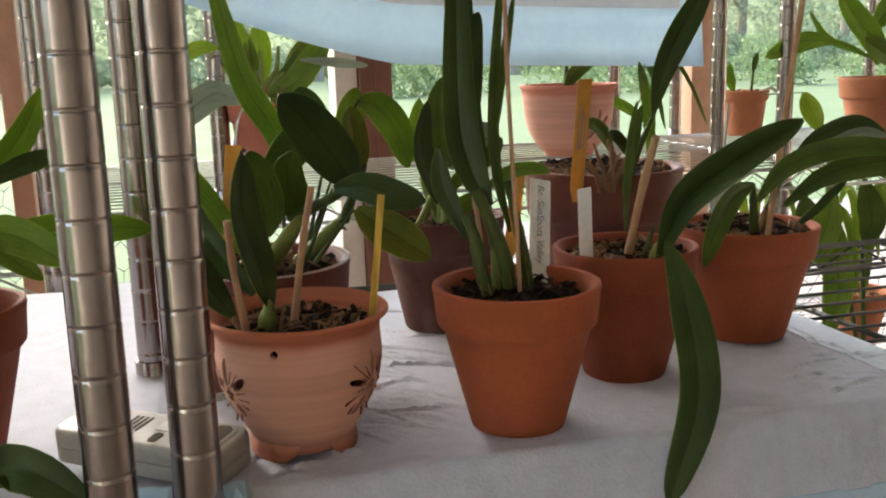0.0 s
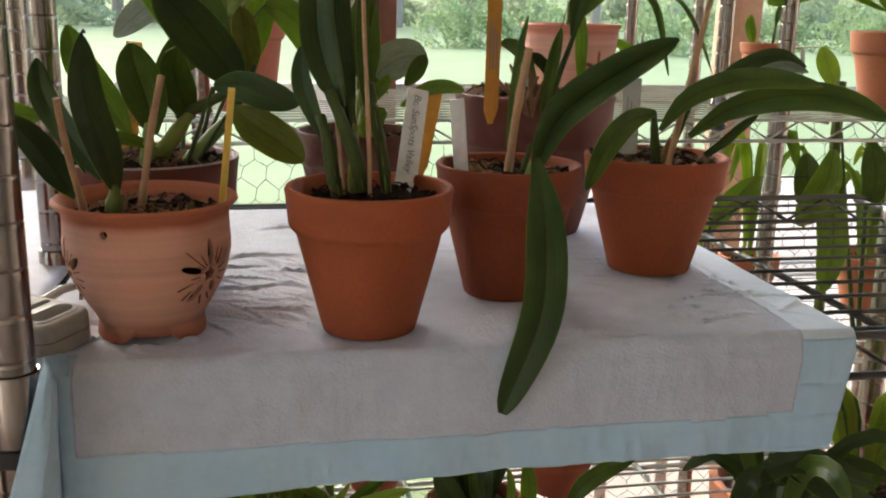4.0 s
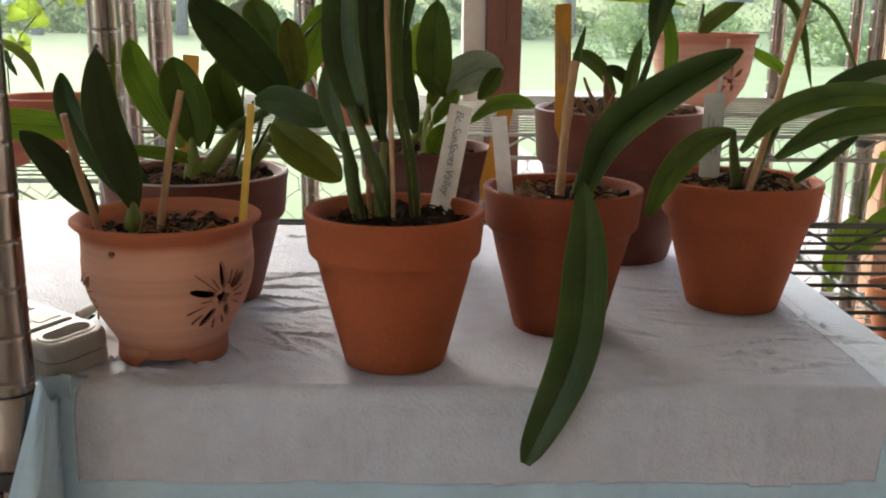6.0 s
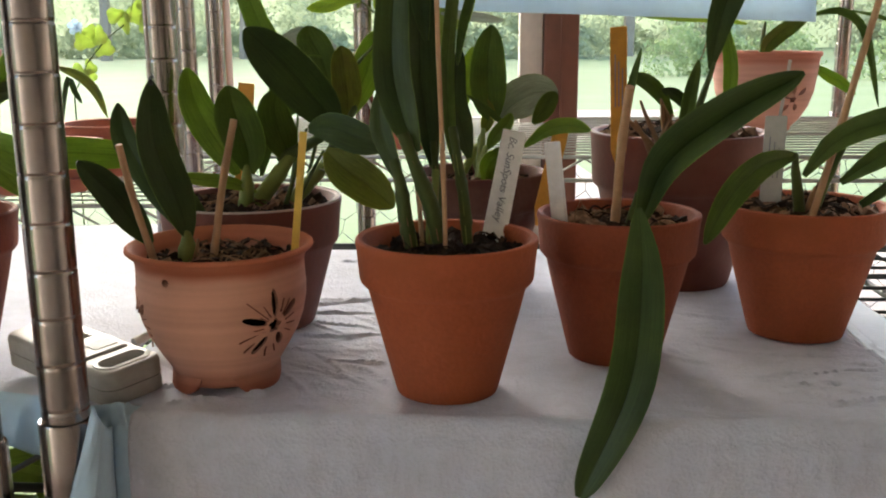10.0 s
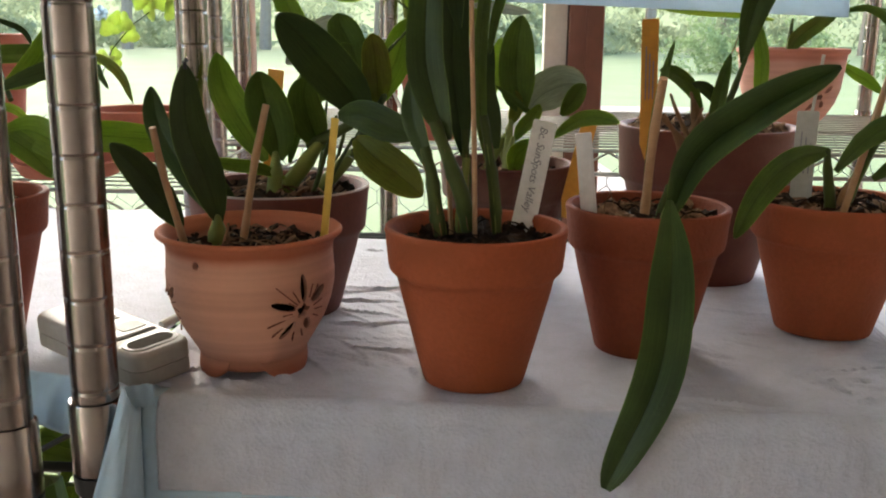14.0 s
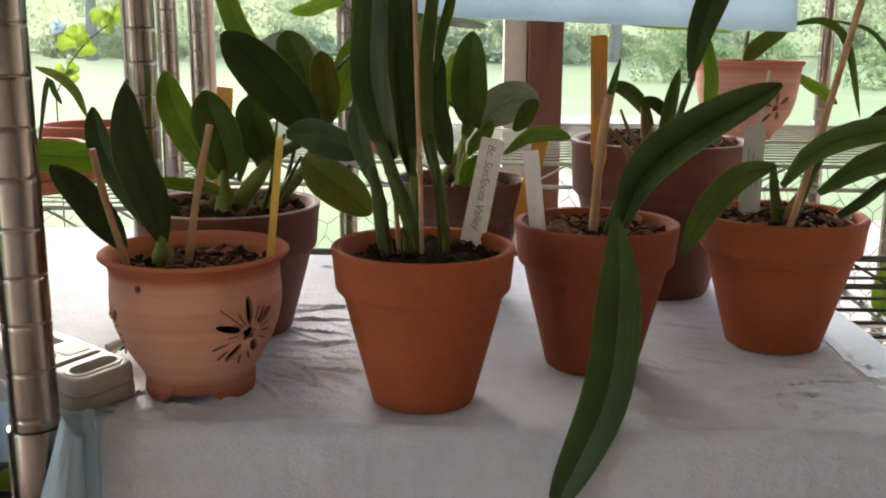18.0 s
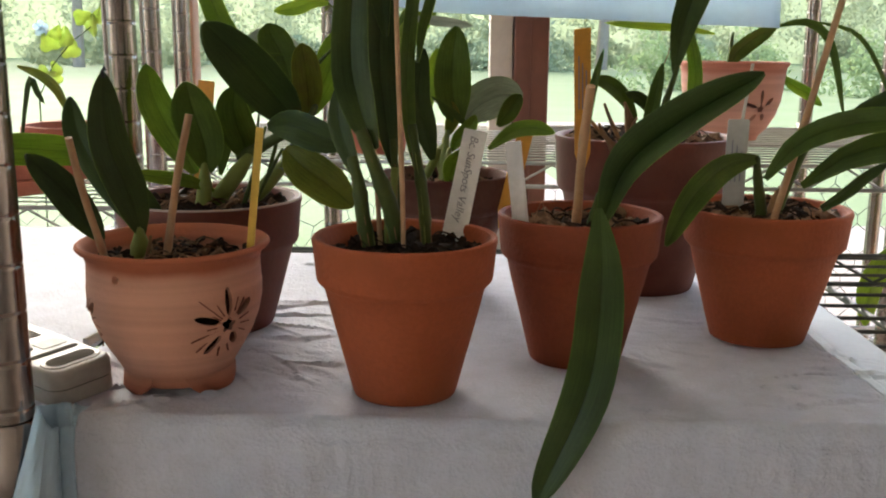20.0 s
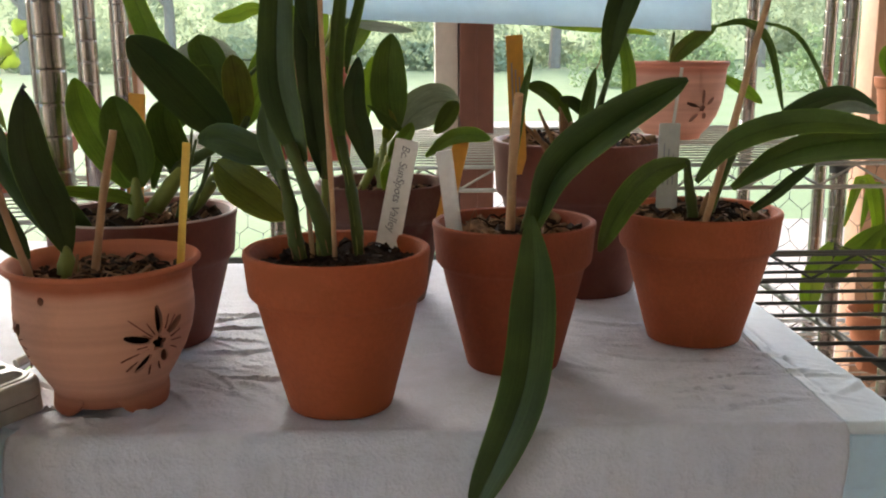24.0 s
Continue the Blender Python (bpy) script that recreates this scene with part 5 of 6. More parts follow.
def device_part(name, bm, mat, label=""):
    bmesh.ops.transform(bm, matrix=TURN, verts=bm.verts)
    return part(name, bm, mat, device, label)


device_part("body", rounded(-HALF + 0.009, HALF, -DEEP, DEEP, 0.0085, HIGH, 0.010, 0.003), beige_plastic)
device_part("base", rounded(-HALF + 0.009, HALF, -DEEP, DEEP, -0.001, 0.0078, 0.010), beige_plastic)
device_part("seam", rounded(-HALF + 0.0096, HALF - 0.0006, -DEEP + 0.0006, DEEP - 0.0006, 0.0076, 0.0087, 0.0095), slot_dark, "dark seam between the halves")
device_part("rim", rounded(0.0395, 0.0585, -0.0175, 0.0175, HIGH - 0.001, HIGH + 0.0007, 0.0085, 0.0006), beige_plastic)
# Slots are thin slabs, not cut in; their dark colour gives the shade.
device_part("slot", rounded(0.0425, 0.0555, -0.0145, 0.0145, HIGH - 0.001, HIGH + 0.0010, 0.0060), slot_dark, "long oval recess, its shade painted on")
device_part("slot", rounded(0.0290, 0.0335, -0.0155, 0.0155, HIGH - 0.001, HIGH + 0.0004, 0.0021), slot_dark, "narrow oval slot, its shade painted on")
device_part("slot", rounded(0.0125, 0.0185, -0.0155, -0.0045, HIGH - 0.001, HIGH + 0.0005, 0.0022), slot_dark, "socket opening, its shade painted on")
device_part("label_plate", rounded(0.0085, 0.0235, -0.0015, 0.0150, HIGH - 0.001, HIGH + 0.0004, 0.0020), grey_tag, "grey data plate")
for k in range(4):
    device_part("slot", rounded(-0.0025 - 0.0036 * k, -0.0012 - 0.0036 * k, -0.006, 0.012, HIGH - 0.001, HIGH + 0.0004, 0.0006), slot_dark, "thin vent slit, its shade painted on")
tagged(part("probe_cable", rod([(-0.212, 0.052, TOP + 0.010), (-0.203, 0.066, TOP + 0.013), (-0.193, 0.082, TOP + 0.012), (-0.178, 0.096, TOP + 0.008), (-0.15, 0.070, TOP + 0.005)], 0.0031, 8), grey_tag), "short grey cable lying on the pad behind the adapter", "cable")

# ---- pots on the racks behind ----
REAR = 0.9605
PF = Vector((0.458, 1.0, REAR))
plant_fp = thing("potted_orchid", PF, "thin arching plant in a wide rosy pot with cut-out flowers", "potted plant", "pots on the rear rack")
RF, HF = 0.084, 0.122
curve = [(0.42, 0.0), (0.5, 0.01), (0.52, 0.06), (0.66, 0.16), (0.8, 0.32), (0.885, 0.5), (0.925, 0.7), (0.945, 0.86), (0.96, 0.93), (0.995, 0.95), (1.0, 0.985), (0.98, 1.0), (0.93, 0.995), (0.9, 0.95), (0.87, 0.8), (0.02, 0.78)]
rosy = banded("rosy_slip", (0.38, 0.16, 0.115), (0.46, 0.245, 0.195), (0.38, 0.135, 0.092), 0.0, 0.125)
wall_f = lambda z: RF * float(np.interp(z / HF, [q[1] for q in curve[:9]], [q[0] for q in curve[:9]]))
cuts = []
for angle in (22,):
    cuts += flower(PF, wall_f, angle, 0.052, 1.35)[0]
cut_pot(lathe([(0.02 * RF, 0.0), *[(a * RF, b * HF) for a, b in curve]], PF, 56, 0.004), PF, cuts, rosy, plant_fp, "pot", "rosy terracotta with pierced flowers")
chips(plant_fp, PF + Vector((0, 0, 0.1)), 0.074, bark_dark, bark_tan, 60, 17)
leaf(plant_fp, leaf_mid, 0.0279, (0.447, 0.98, 1.074), (0.457, 0.98, 1.096), (0.482, 0.98, 1.117), (0.512, 0.97, 1.137))
leaf(plant_fp, leaf_mid, 0.0131, (0.507, 0.97, 1.135), (0.557, 0.97, 1.142), (0.593, 0.96, 1.108), (0.618, 0.95, 1.0))
leaf(plant_fp, leaf_mid, 0.0075, (0.566, 0.97, 1.144), (0.621, 0.95, 1.128), (0.656, 0.94, 1.082), (0.688, 0.93, 1.005))
leaf(plant_fp, leaf_lime, 0.014, (0.415, 0.96, 1.124), (0.356, 0.93, 1.132), (0.3, 0.9, 1.134), (0.237, 0.88, 1.137))
stalk(plant_fp, "stem", stem, 0.0035, (0.5, 1.01, 1.07), (0.533, 1.02, 1.063))
leaf(plant_fp, leaf_green, 0.0194, (0.533, 1.02, 1.063), (0.562, 1.02, 1.045), (0.585, 1.02, 1.032), (0.608, 1.02, 1.014))
stalk(plant_fp, "stem", stem, 0.0084, (0.447, 0.985, 1.069), (0.451, 0.985, 1.126))

PH = Vector((-0.08, 0.76, REAR))
plant_h = thing("potted_orchid", PH, "backlit yellow-green orchid in a reddish clay pot on the rear rack", "potted plant", "pots on the rear rack")
clay_pot(plant_h, PH, 0.054, 0.122, clay_rosy, foot=0.66, collar=0.2)
chips(plant_h, PH + Vector((0, 0, 0.112)), 0.043, bark_tan, bark_dark, 70, 19)
leaf(plant_h, leaf_lime, 0.0395, (-0.102, 0.76, 1.092), (-0.102, 0.76, 1.125), (-0.11, 0.76, 1.155), (-0.117, 0.76, 1.195))
leaf(plant_h, leaf_lime, 0.0364, (-0.094, 0.76, 1.091), (-0.088, 0.76, 1.124), (-0.085, 0.76, 1.154), (-0.086, 0.76, 1.19))
leaf(plant_h, leaf_green, 0.0348, (-0.078, 0.74, 1.091), (-0.044, 0.73, 1.108), (-0.021, 0.72, 1.136), (0.002, 0.71, 1.168))
leaf(plant_h, leaf_grey, 0.0137, (-0.036, 0.72, 1.137), (-0.009, 0.7, 1.134), (0.018, 0.69, 1.131), (0.045, 0.68, 1.127))
leaf(plant_h, leaf_mid, 0.011, (-0.08, 0.76, 1.091), (-0.06, 0.75, 1.116), (-0.049, 0.74, 1.13), (-0.037, 0.73, 1.152))
leaf(plant_h, leaf_mid, 0.0094, (-0.072, 0.76, 1.09), (-0.043, 0.75, 1.1), (-0.024, 0.74, 1.118), (-0.013, 0.73, 1.133))
stalk(plant_h, "stem", stem, 0.0035, (-0.107, 0.755, 1.125), (-0.14, 0.72, 1.154))
leaf(plant_h, leaf_lime, 0.0199, (-0.14, 0.72, 1.154), (-0.161, 0.72, 1.156), (-0.182, 0.72, 1.148), (-0.21, 0.72, 1.144))
stalk(plant_h, "stem", stem, 0.0035, (-0.085, 0.73, 1.088), (-0.131, 0.452, 1.096))
leaf(plant_h, leaf_grey, 0.0299, (-0.132, 0.45, 1.096), (-0.158, 0.44, 1.106), (-0.181, 0.43, 1.094), (-0.206, 0.42, 1.07))
stalk(plant_h, "pseudobulb", bulb, 0.0174, (-0.109, 0.76, 1.088), (-0.107, 0.76, 1.125))
stalk(plant_h, "pseudobulb", bulb, 0.0173, (-0.094, 0.755, 1.088), (-0.089, 0.755, 1.125))
for line in (((-0.081, 0.75, 1.088), (-0.051, 0.75, 1.129)), ((-0.087, 0.75, 1.09), (-0.068, 0.75, 1.124)), ((-0.084, 0.75, 1.088), (-0.033, 0.75, 1.118))):
    stalk(plant_h, "pseudobulb", bulb, 0.009, *line)
for k in range(9):
    x = -0.118 + 0.008 * k
    stalk(plant_h, "dry_sheath", husk, 0.005, (x, 0.735, 1.078), (x + 0.012 * math.sin(2.3 * k), 0.728, 1.098 + 0.006 * math.sin(5 * k)))
leaf(plant_h, leaf_olive, 0.03, (-0.053, 0.75, 1.127), (-0.036, 0.748, 1.14), (-0.02, 0.745, 1.155), (-0.002, 0.74, 1.172))
part("aerial_root", rod([(-0.115, 0.70, 1.08), (-0.125, 0.69, 1.06), (-0.13, 0.69, 1.03), (-0.12, 0.7, 1.005)], 0.0022, 6), grey_tag, plant_h, "pale aerial root")

PI = Vector((0.913, 1.17, REAR))
plant_i = thing("potted_orchid", PI, "small orange terracotta pot with a sparse plant on the rear rack", "potted plant", "pots on the rear rack")
clay_pot(plant_i, PI, 0.049, 0.09, clay_pale, foot=0.7, collar=0.22)
chips(plant_i, PI + Vector((0, 0, 0.08)), 0.04, bark_tan, bark_dark, 40, 21)
leaf(plant_i, leaf_green, 0.02, (0.884, 1.165, 1.048), (0.876, 1.16, 1.066), (0.868, 1.155, 1.084), (0.866, 1.15, 1.104))
stalk(plant_i, "stem", stem, 0.006, (0.922, 1.165, 1.04), (0.927, 1.16, 1.1))
leaf(plant_i, leaf_mid, 0.012, (0.924, 1.16, 1.085), (0.926, 1.158, 1.1), (0.927, 1.156, 1.112), (0.929, 1.154, 1.125))
part("aerial_root", rod([(0.93, 1.15, 1.045), (0.955, 1.14, 1.055), (0.972, 1.135, 1.04), (0.975, 1.13, 1.0), (0.965, 1.13, 0.975)], 0.004, 7), grey_tag, plant_i, "thick pale aerial root")
stalk(plant_i, "stem", stem, 0.004, (0.93, 1.15, 1.042), (0.93, 0.999, 1.05))
leaf(plant_i, leaf_lime, 0.036, (0.93, 1.0, 1.05), (0.932, 0.99, 1.03), (0.938, 0.98, 1.008), (0.945, 0.97, 0.98))

PJ = Vector((0.92, 0.78, REAR))
plant_j = thing("potted_orchid", PJ, "terracotta pot with a loose branching orchid on the rear rack", "potted plant", "pots on the rear rack")
clay_pot(plant_j, PJ, 0.07, 0.122, clay_pale, foot=0.62, collar=0.28)
chips(plant_j, PJ + Vector((0, 0, 0.108)), 0.057, bark_tan, bark_dark, 60, 23)
leaf(plant_j, leaf_green, 0.0423, (0.908, 0.78, 1.102), (0.895, 0.78, 1.14), (0.853, 0.77, 1.177), (0.819, 0.77, 1.217))
leaf(plant_j, leaf_green, 0.0366, (0.943, 0.78, 1.096), (0.917, 0.77, 1.116), (0.886, 0.76, 1.13), (0.863, 0.76, 1.144))
leaf(plant_j, leaf_green, 0.0323, (0.803, 0.76, 1.14), (0.753, 0.75, 1.143), (0.717, 0.75, 1.135), (0.67, 0.74, 1.121))
leaf(plant_j, leaf_green, 0.0118, (0.897, 0.78, 1.112), (0.844, 0.77, 1.13), (0.792, 0.76, 1.147), (0.752, 0.75, 1.187))
leaf(plant_j, leaf_green, 0.0408, (0.947, 0.8, 1.101), (0.977, 0.81, 1.147), (1.008, 0.82, 1.166), (1.052, 0.83, 1.18))
leaf(plant_j, leaf_green, 0.0418, (0.902, 0.79, 1.158), (0.932, 0.8, 1.185), (0.954, 0.8, 1.203), (0.964, 0.8, 1.231))
stalk(plant_j, "stem", stem, 0.0035, (0.96, 0.75, 1.09), (1.014, 0.7, 1.052))
leaf(plant_j, leaf_green, 0.04, (1.014, 0.7, 1.052), (0.968, 0.7, 1.054), (0.912, 0.7, 1.05), (0.855, 0.69, 1.044))
stalk(plant_j, "stem", stem, 0.0063, (0.931, 0.78, 1.097), (0.994, 0.79, 1.174))
stalk(plant_j, "stem", stem, 0.0064, (0.949, 0.78, 1.096), (1.043, 0.79, 1.135))
stalk(plant_j, "stem", stem, 0.0053, (0.96, 0.78, 1.096), (1.039, 0.77, 1.111))

# ---- neighbouring rack ----
PL = Vector((-0.354, 0.078, 0.894))
plant_left = thing("potted_orchid", PL, "orchid with long pale leaves in an orange terracotta pot", "potted plant", "pots on the neighbouring rack")
clay_pot(plant_left, PL, 0.0535, 0.1, clay)
chips(plant_left, PL + Vector((0, 0, 0.086)), 0.043, bark_dark, bark_tan, 60, 25)
leaf(plant_left, leaf_green, 0.0198, (-0.332, 0.1, 1.064), (-0.314, 0.1, 1.074), (-0.296, 0.1, 1.095), (-0.279, 0.1, 1.126))
leaf(plant_left, leaf_dark, 0.0133, (-0.329, 0.08, 1.063), (-0.303, 0.09, 1.074), (-0.287, 0.1, 1.079), (-0.272, 0.1, 1.082))
leaf(plant_left, leaf_green, 0.0234, (-0.334, 0.12, 1.021), (-0.3, 0.13, 1.027), (-0.26, 0.14, 1.026), (-0.223, 0.15, 1.021))
leaf(plant_left, leaf_green, 0.0246, (-0.336, 0.1, 1.032), (-0.316, 0.1, 1.034), (-0.295, 0.09, 1.027), (-0.275, 0.08, 1.013))
stalk(plant_left, "stem", stem, 0.0035, (-0.353, 0.1, 1.043), (-0.391, 0.16, 1.085))
leaf(plant_left, leaf_mid, 0.0145, (-0.391, 0.16, 1.085), (-0.374, 0.17, 1.084), (-0.353, 0.18, 1.085), (-0.332, 0.19, 1.087))
leaf(plant_left, leaf_green, 0.0181, (-0.353, 0.1, 1.043), (-0.334, 0.1, 1.031), (-0.31, 0.09, 1.019), (-0.29, 0.08, 1.004))
stalk(plant_left, "stem", stem, 0.0035, (-0.332, 0.1, 1.064), (-0.364, 0.14, 1.112))
leaf(plant_left, leaf_dark, 0.0047, (-0.364, 0.14, 1.112), (-0.353, 0.15, 1.108), (-0.345, 0.16, 1.102), (-0.343, 0.17, 1.09))
PLL = Vector((-0.375, -0.02, 0.894))
plant_low_left = thing("potted_orchid", PLL, "low dark-leaved orchid in a small clay pot", "potted plant", "pots on the neighbouring rack")
clay_pot(plant_low_left, PLL, 0.036, 0.05, clay)
chips(plant_low_left, PLL + Vector((0, 0, 0.042)), 0.028, bark_dark, bark_tan, 30, 26)
leaf(plant_low_left, leaf_dark, 0.0237, (-0.319, -0.06, 0.924), (-0.302, -0.07, 0.941), (-0.283, -0.08, 0.941), (-0.255, -0.09, 0.922))
leaf(plant_low_left, leaf_dark, 0.0194, (-0.325, -0.05, 0.914), (-0.31, -0.06, 0.932), (-0.297, -0.07, 0.94), (-0.289, -0.08, 0.931))

for x, y, r, h, group_label in ((-0.59, 0.75, 0.085, 0.066, "shallow rosy terracotta bowl on the wire shelf"), (-0.555, 0.93, 0.085, 0.078, "wide terracotta bowl with a rolled rim")):
    at = Vector((x, y, 0.9025))
    bowl = thing("clay_bowl", at, group_label, "bowl", "bowls on the wire shelf")
    ring = [(0.02, 0.0), (0.74, 0.0), (0.78, 0.05), (0.85, 0.22), (0.87, 0.3), (0.8, 0.33), (0.84, 0.42), (0.9, 0.62), (0.93, 0.66), (0.985, 0.72), (1.0, 0.85), (0.99, 0.98), (0.96, 1.0), (0.92, 0.98), (0.88, 0.8), (0.02, 0.72)]
    part("bowl", lathe([(a * r, b * h) for a, b in ring], at, 48, 0.004), clay_rosy, bowl)
    chips(bowl, at + Vector((0, 0, h * 0.76)), r * 0.84, bark_dark, bark_tan, 40, int(1000 * r))
    if y < 0.8:
        plant_bowl = bowl
leaf(plant_bowl, leaf_olive, 0.014, (-0.557, 0.74, 1.071), (-0.523, 0.73, 1.06), (-0.497, 0.72, 1.04), (-0.479, 0.71, 1.005), tip=0.8)
leaf(plant_bowl, leaf_dark, 0.0082, (-0.563, 0.74, 0.951), (-0.539, 0.73, 1.051), (-0.524, 0.72, 1.037), (-0.512, 0.71, 1.024))
leaf(plant_bowl, leaf_lime, 0.0118, (-0.625, 0.72, 0.952), (-0.633, 0.71, 0.987), (-0.65, 0.7, 0.999), (-0.681, 0.7, 0.999))
PK = Vector((-0.755, 0.86, 0.9025))
tall = thing("clay_pot", PK, "tall rosy terracotta pot on the wire shelf", "pot", "bowls on the wire shelf")
clay_pot(tall, PK, 0.06, 0.19, clay_rosy, foot=0.66, collar=0.25)
chips(tall, PK + Vector((0, 0, 0.172)), 0.048, bark_dark, bark_tan, 40, 31)

# ---- plants lower down ----
PW = Vector((0.86, 0.82, 0.0))
plant_broad = thing("broad_leaved_plant", PW, "tall fresh green plant with hanging broad leaves standing on the floor", "potted plant")
clay_pot(plant_broad, PW, 0.15, 0.3, clay_pale, foot=0.7, collar=0.2)
part("stem", rod([PW + Vector((0, 0, 0.2)), PW + Vector((0.01, 0, 0.5)), PW + Vector((0.0, 0, 0.9)), PW + Vector((0.01, 0.02, 1.0))], 0.009, 8), stem, plant_broad)
chips(plant_broad, PW + Vector((0, 0, 0.27)), 0.12, bark_dark, bark_tan, 40, 33, 0.015)
leaf(plant_broad, leaf_green, 0.0506, (0.846, 0.8, 0.895), (0.835, 0.79, 0.849), (0.806, 0.78, 0.804), (0.784, 0.78, 0.777))
stalk(plant_broad, "stem", stem, 0.0035, (0.935, 0.84, 0.904), (0.925, 0.82, 0.907))
leaf(plant_broad, leaf_mid, 0.05, (0.925, 0.82, 0.907), (0.931, 0.81, 0.868), (0.93, 0.8, 0.839), (0.92, 0.8, 0.799))
leaf(plant_broad, leaf_green, 0.0509, (0.85, 0.78, 0.839), (0.839, 0.77, 0.793), (0.839, 0.76, 0.735), (0.83, 0.76, 0.666))
leaf(plant_broad, leaf_mid, 0.0454, (0.823, 0.84, 0.883), (0.823, 0.83, 0.854), (0.823, 0.82, 0.816), (0.836, 0.82, 0.774))
stalk(plant_broad, "stem", stem, 0.0035, (0.936, 0.839, 0.89), (1.044, 0.86, 0.894))
leaf(plant_broad, leaf_lime, 0.0513, (1.044, 0.86, 0.894), (1.05, 0.85, 0.853), (1.025, 0.84, 0.804), (1.009, 0.84, 0.753))
stalk(plant_broad, "stem", stem, 0.0035, (0.935, 0.84, 0.904), (0.991, 0.86, 0.949))
leaf(plant_broad, leaf_green, 0.0441, (0.991, 0.86, 0.949), (1.01, 0.85, 0.897), (1.016, 0.84, 0.857), (1.006, 0.84, 0.816))
stalk(plant_broad, "stem", stem, 0.0035, (0.784, 0.78, 0.777), (0.642, 0.8, 0.828))
leaf(plant_broad, leaf_lime, 0.035, (0.642, 0.8, 0.828), (0.623, 0.79, 0.797), (0.609, 0.78, 0.766), (0.608, 0.78, 0.719))
stalk(plant_broad, "stem", stem, 0.0035, (0.823, 0.828, 0.846), (0.73, 0.82, 0.848))
leaf(plant_broad, leaf_green, 0.0358, (0.73, 0.82, 0.848), (0.696, 0.81, 0.825), (0.668, 0.8, 0.802), (0.646, 0.8, 0.769))
stalk(plant_broad, "stem", stem, 0.0098, (0.951, 0.82, 0.571), (0.935, 0.84, 0.904))
stalk(plant_broad, "stem", stem, 0.0086, (0.939, 0.82, 0.573), (0.896, 0.86, 0.915))

for key, x, y, label in (("a", -0.05, 0.23, "yellow-green strappy plant on the lower shelf"), ("b", 0.13, 0.22, "dark-leaved orchid on the lower shelf"), ("c", 0.4, 0.14, "orchid with long dark leaves on the lower shelf")):
    at = Vector((x, y, 0.5825))
    low = thing("potted_orchid", at, label, "potted plant", "pots on the lower shelf")
    clay_pot(low, at, 0.05, 0.06, clay)
    chips(low, at + Vector((0, 0, 0.05)), 0.04, bark_dark, bark_tan, 40, 35)
    part("stem", rod([at + Vector((0, 0, 0.045)), at + Vector((0.005, 0, 0.14)), at + Vector((0.0, -0.01, 0.2))], 0.006, 8), stem, low)
    if key == "a":
        plant_low_a = low
    elif key == "b":
        plant_low_b = low
    else:
        plant_low_c = low
leaf(plant_low_a, leaf_lime, 0.0118, (-0.041, 0.22, 0.612), (-0.047, 0.21, 0.647), (-0.067, 0.2, 0.67), (-0.102, 0.2, 0.679))
leaf(plant_low_a, leaf_lime, 0.0118, (-0.01, 0.22, 0.612), (-0.016, 0.21, 0.647), (-0.021, 0.2, 0.67), (-0.042, 0.2, 0.683))
leaf(plant_low_a, leaf_green, 0.0129, (0.001, 0.22, 0.613), (0.005, 0.21, 0.648), (0.02, 0.2, 0.671), (0.04, 0.2, 0.685))
leaf(plant_low_a, leaf_lime, 0.0136, (-0.02, 0.2, 0.624), (0.005, 0.19, 0.659), (0.03, 0.18, 0.674), (0.059, 0.18, 0.682))
leaf(plant_low_a, leaf_green, 0.0122, (-0.064, 0.24, 0.599), (-0.085, 0.23, 0.634), (-0.125, 0.22, 0.651), (-0.156, 0.22, 0.658))
leaf(plant_low_a, leaf_lime, 0.0105, (-0.03, 0.2, 0.624), (-0.025, 0.19, 0.647), (-0.013, 0.18, 0.667), (0.004, 0.18, 0.692))
leaf(plant_low_b, leaf_dark, 0.0246, (0.126, 0.2, 0.621), (0.109, 0.2, 0.644), (0.097, 0.2, 0.667), (0.085, 0.2, 0.692))
leaf(plant_low_b, leaf_mid, 0.0183, (0.137, 0.2, 0.622), (0.132, 0.2, 0.645), (0.126, 0.2, 0.667), (0.119, 0.2, 0.693))
leaf(plant_low_b, leaf_green, 0.0167, (0.173, 0.22, 0.61), (0.181, 0.22, 0.634), (0.182, 0.22, 0.658), (0.178, 0.22, 0.681))
leaf(plant_low_b, leaf_mid, 0.0187, (0.211, 0.2, 0.623), (0.228, 0.2, 0.658), (0.253, 0.2, 0.676), (0.283, 0.2, 0.688))
leaf(plant_low_b, leaf_lime, 0.0086, (0.158, 0.2, 0.622), (0.159, 0.2, 0.645), (0.159, 0.2, 0.668), (0.155, 0.2, 0.685))
leaf(plant_low_c, leaf_dark, 0.0309, (0.374, 0.12, 0.721), (0.411, 0.11, 0.704), (0.449, 0.1, 0.681), (0.511, 0.1, 0.646))
leaf(plant_low_c, leaf_mid, 0.0252, (0.426, 0.15, 0.631), (0.451, 0.15, 0.651), (0.477, 0.15, 0.665), (0.518, 0.15, 0.677))
leaf(plant_low_c, leaf_dark, 0.0258, (0.349, 0.12, 0.69), (0.385, 0.11, 0.719), (0.408, 0.1, 0.722), (0.469, 0.1, 0.696))


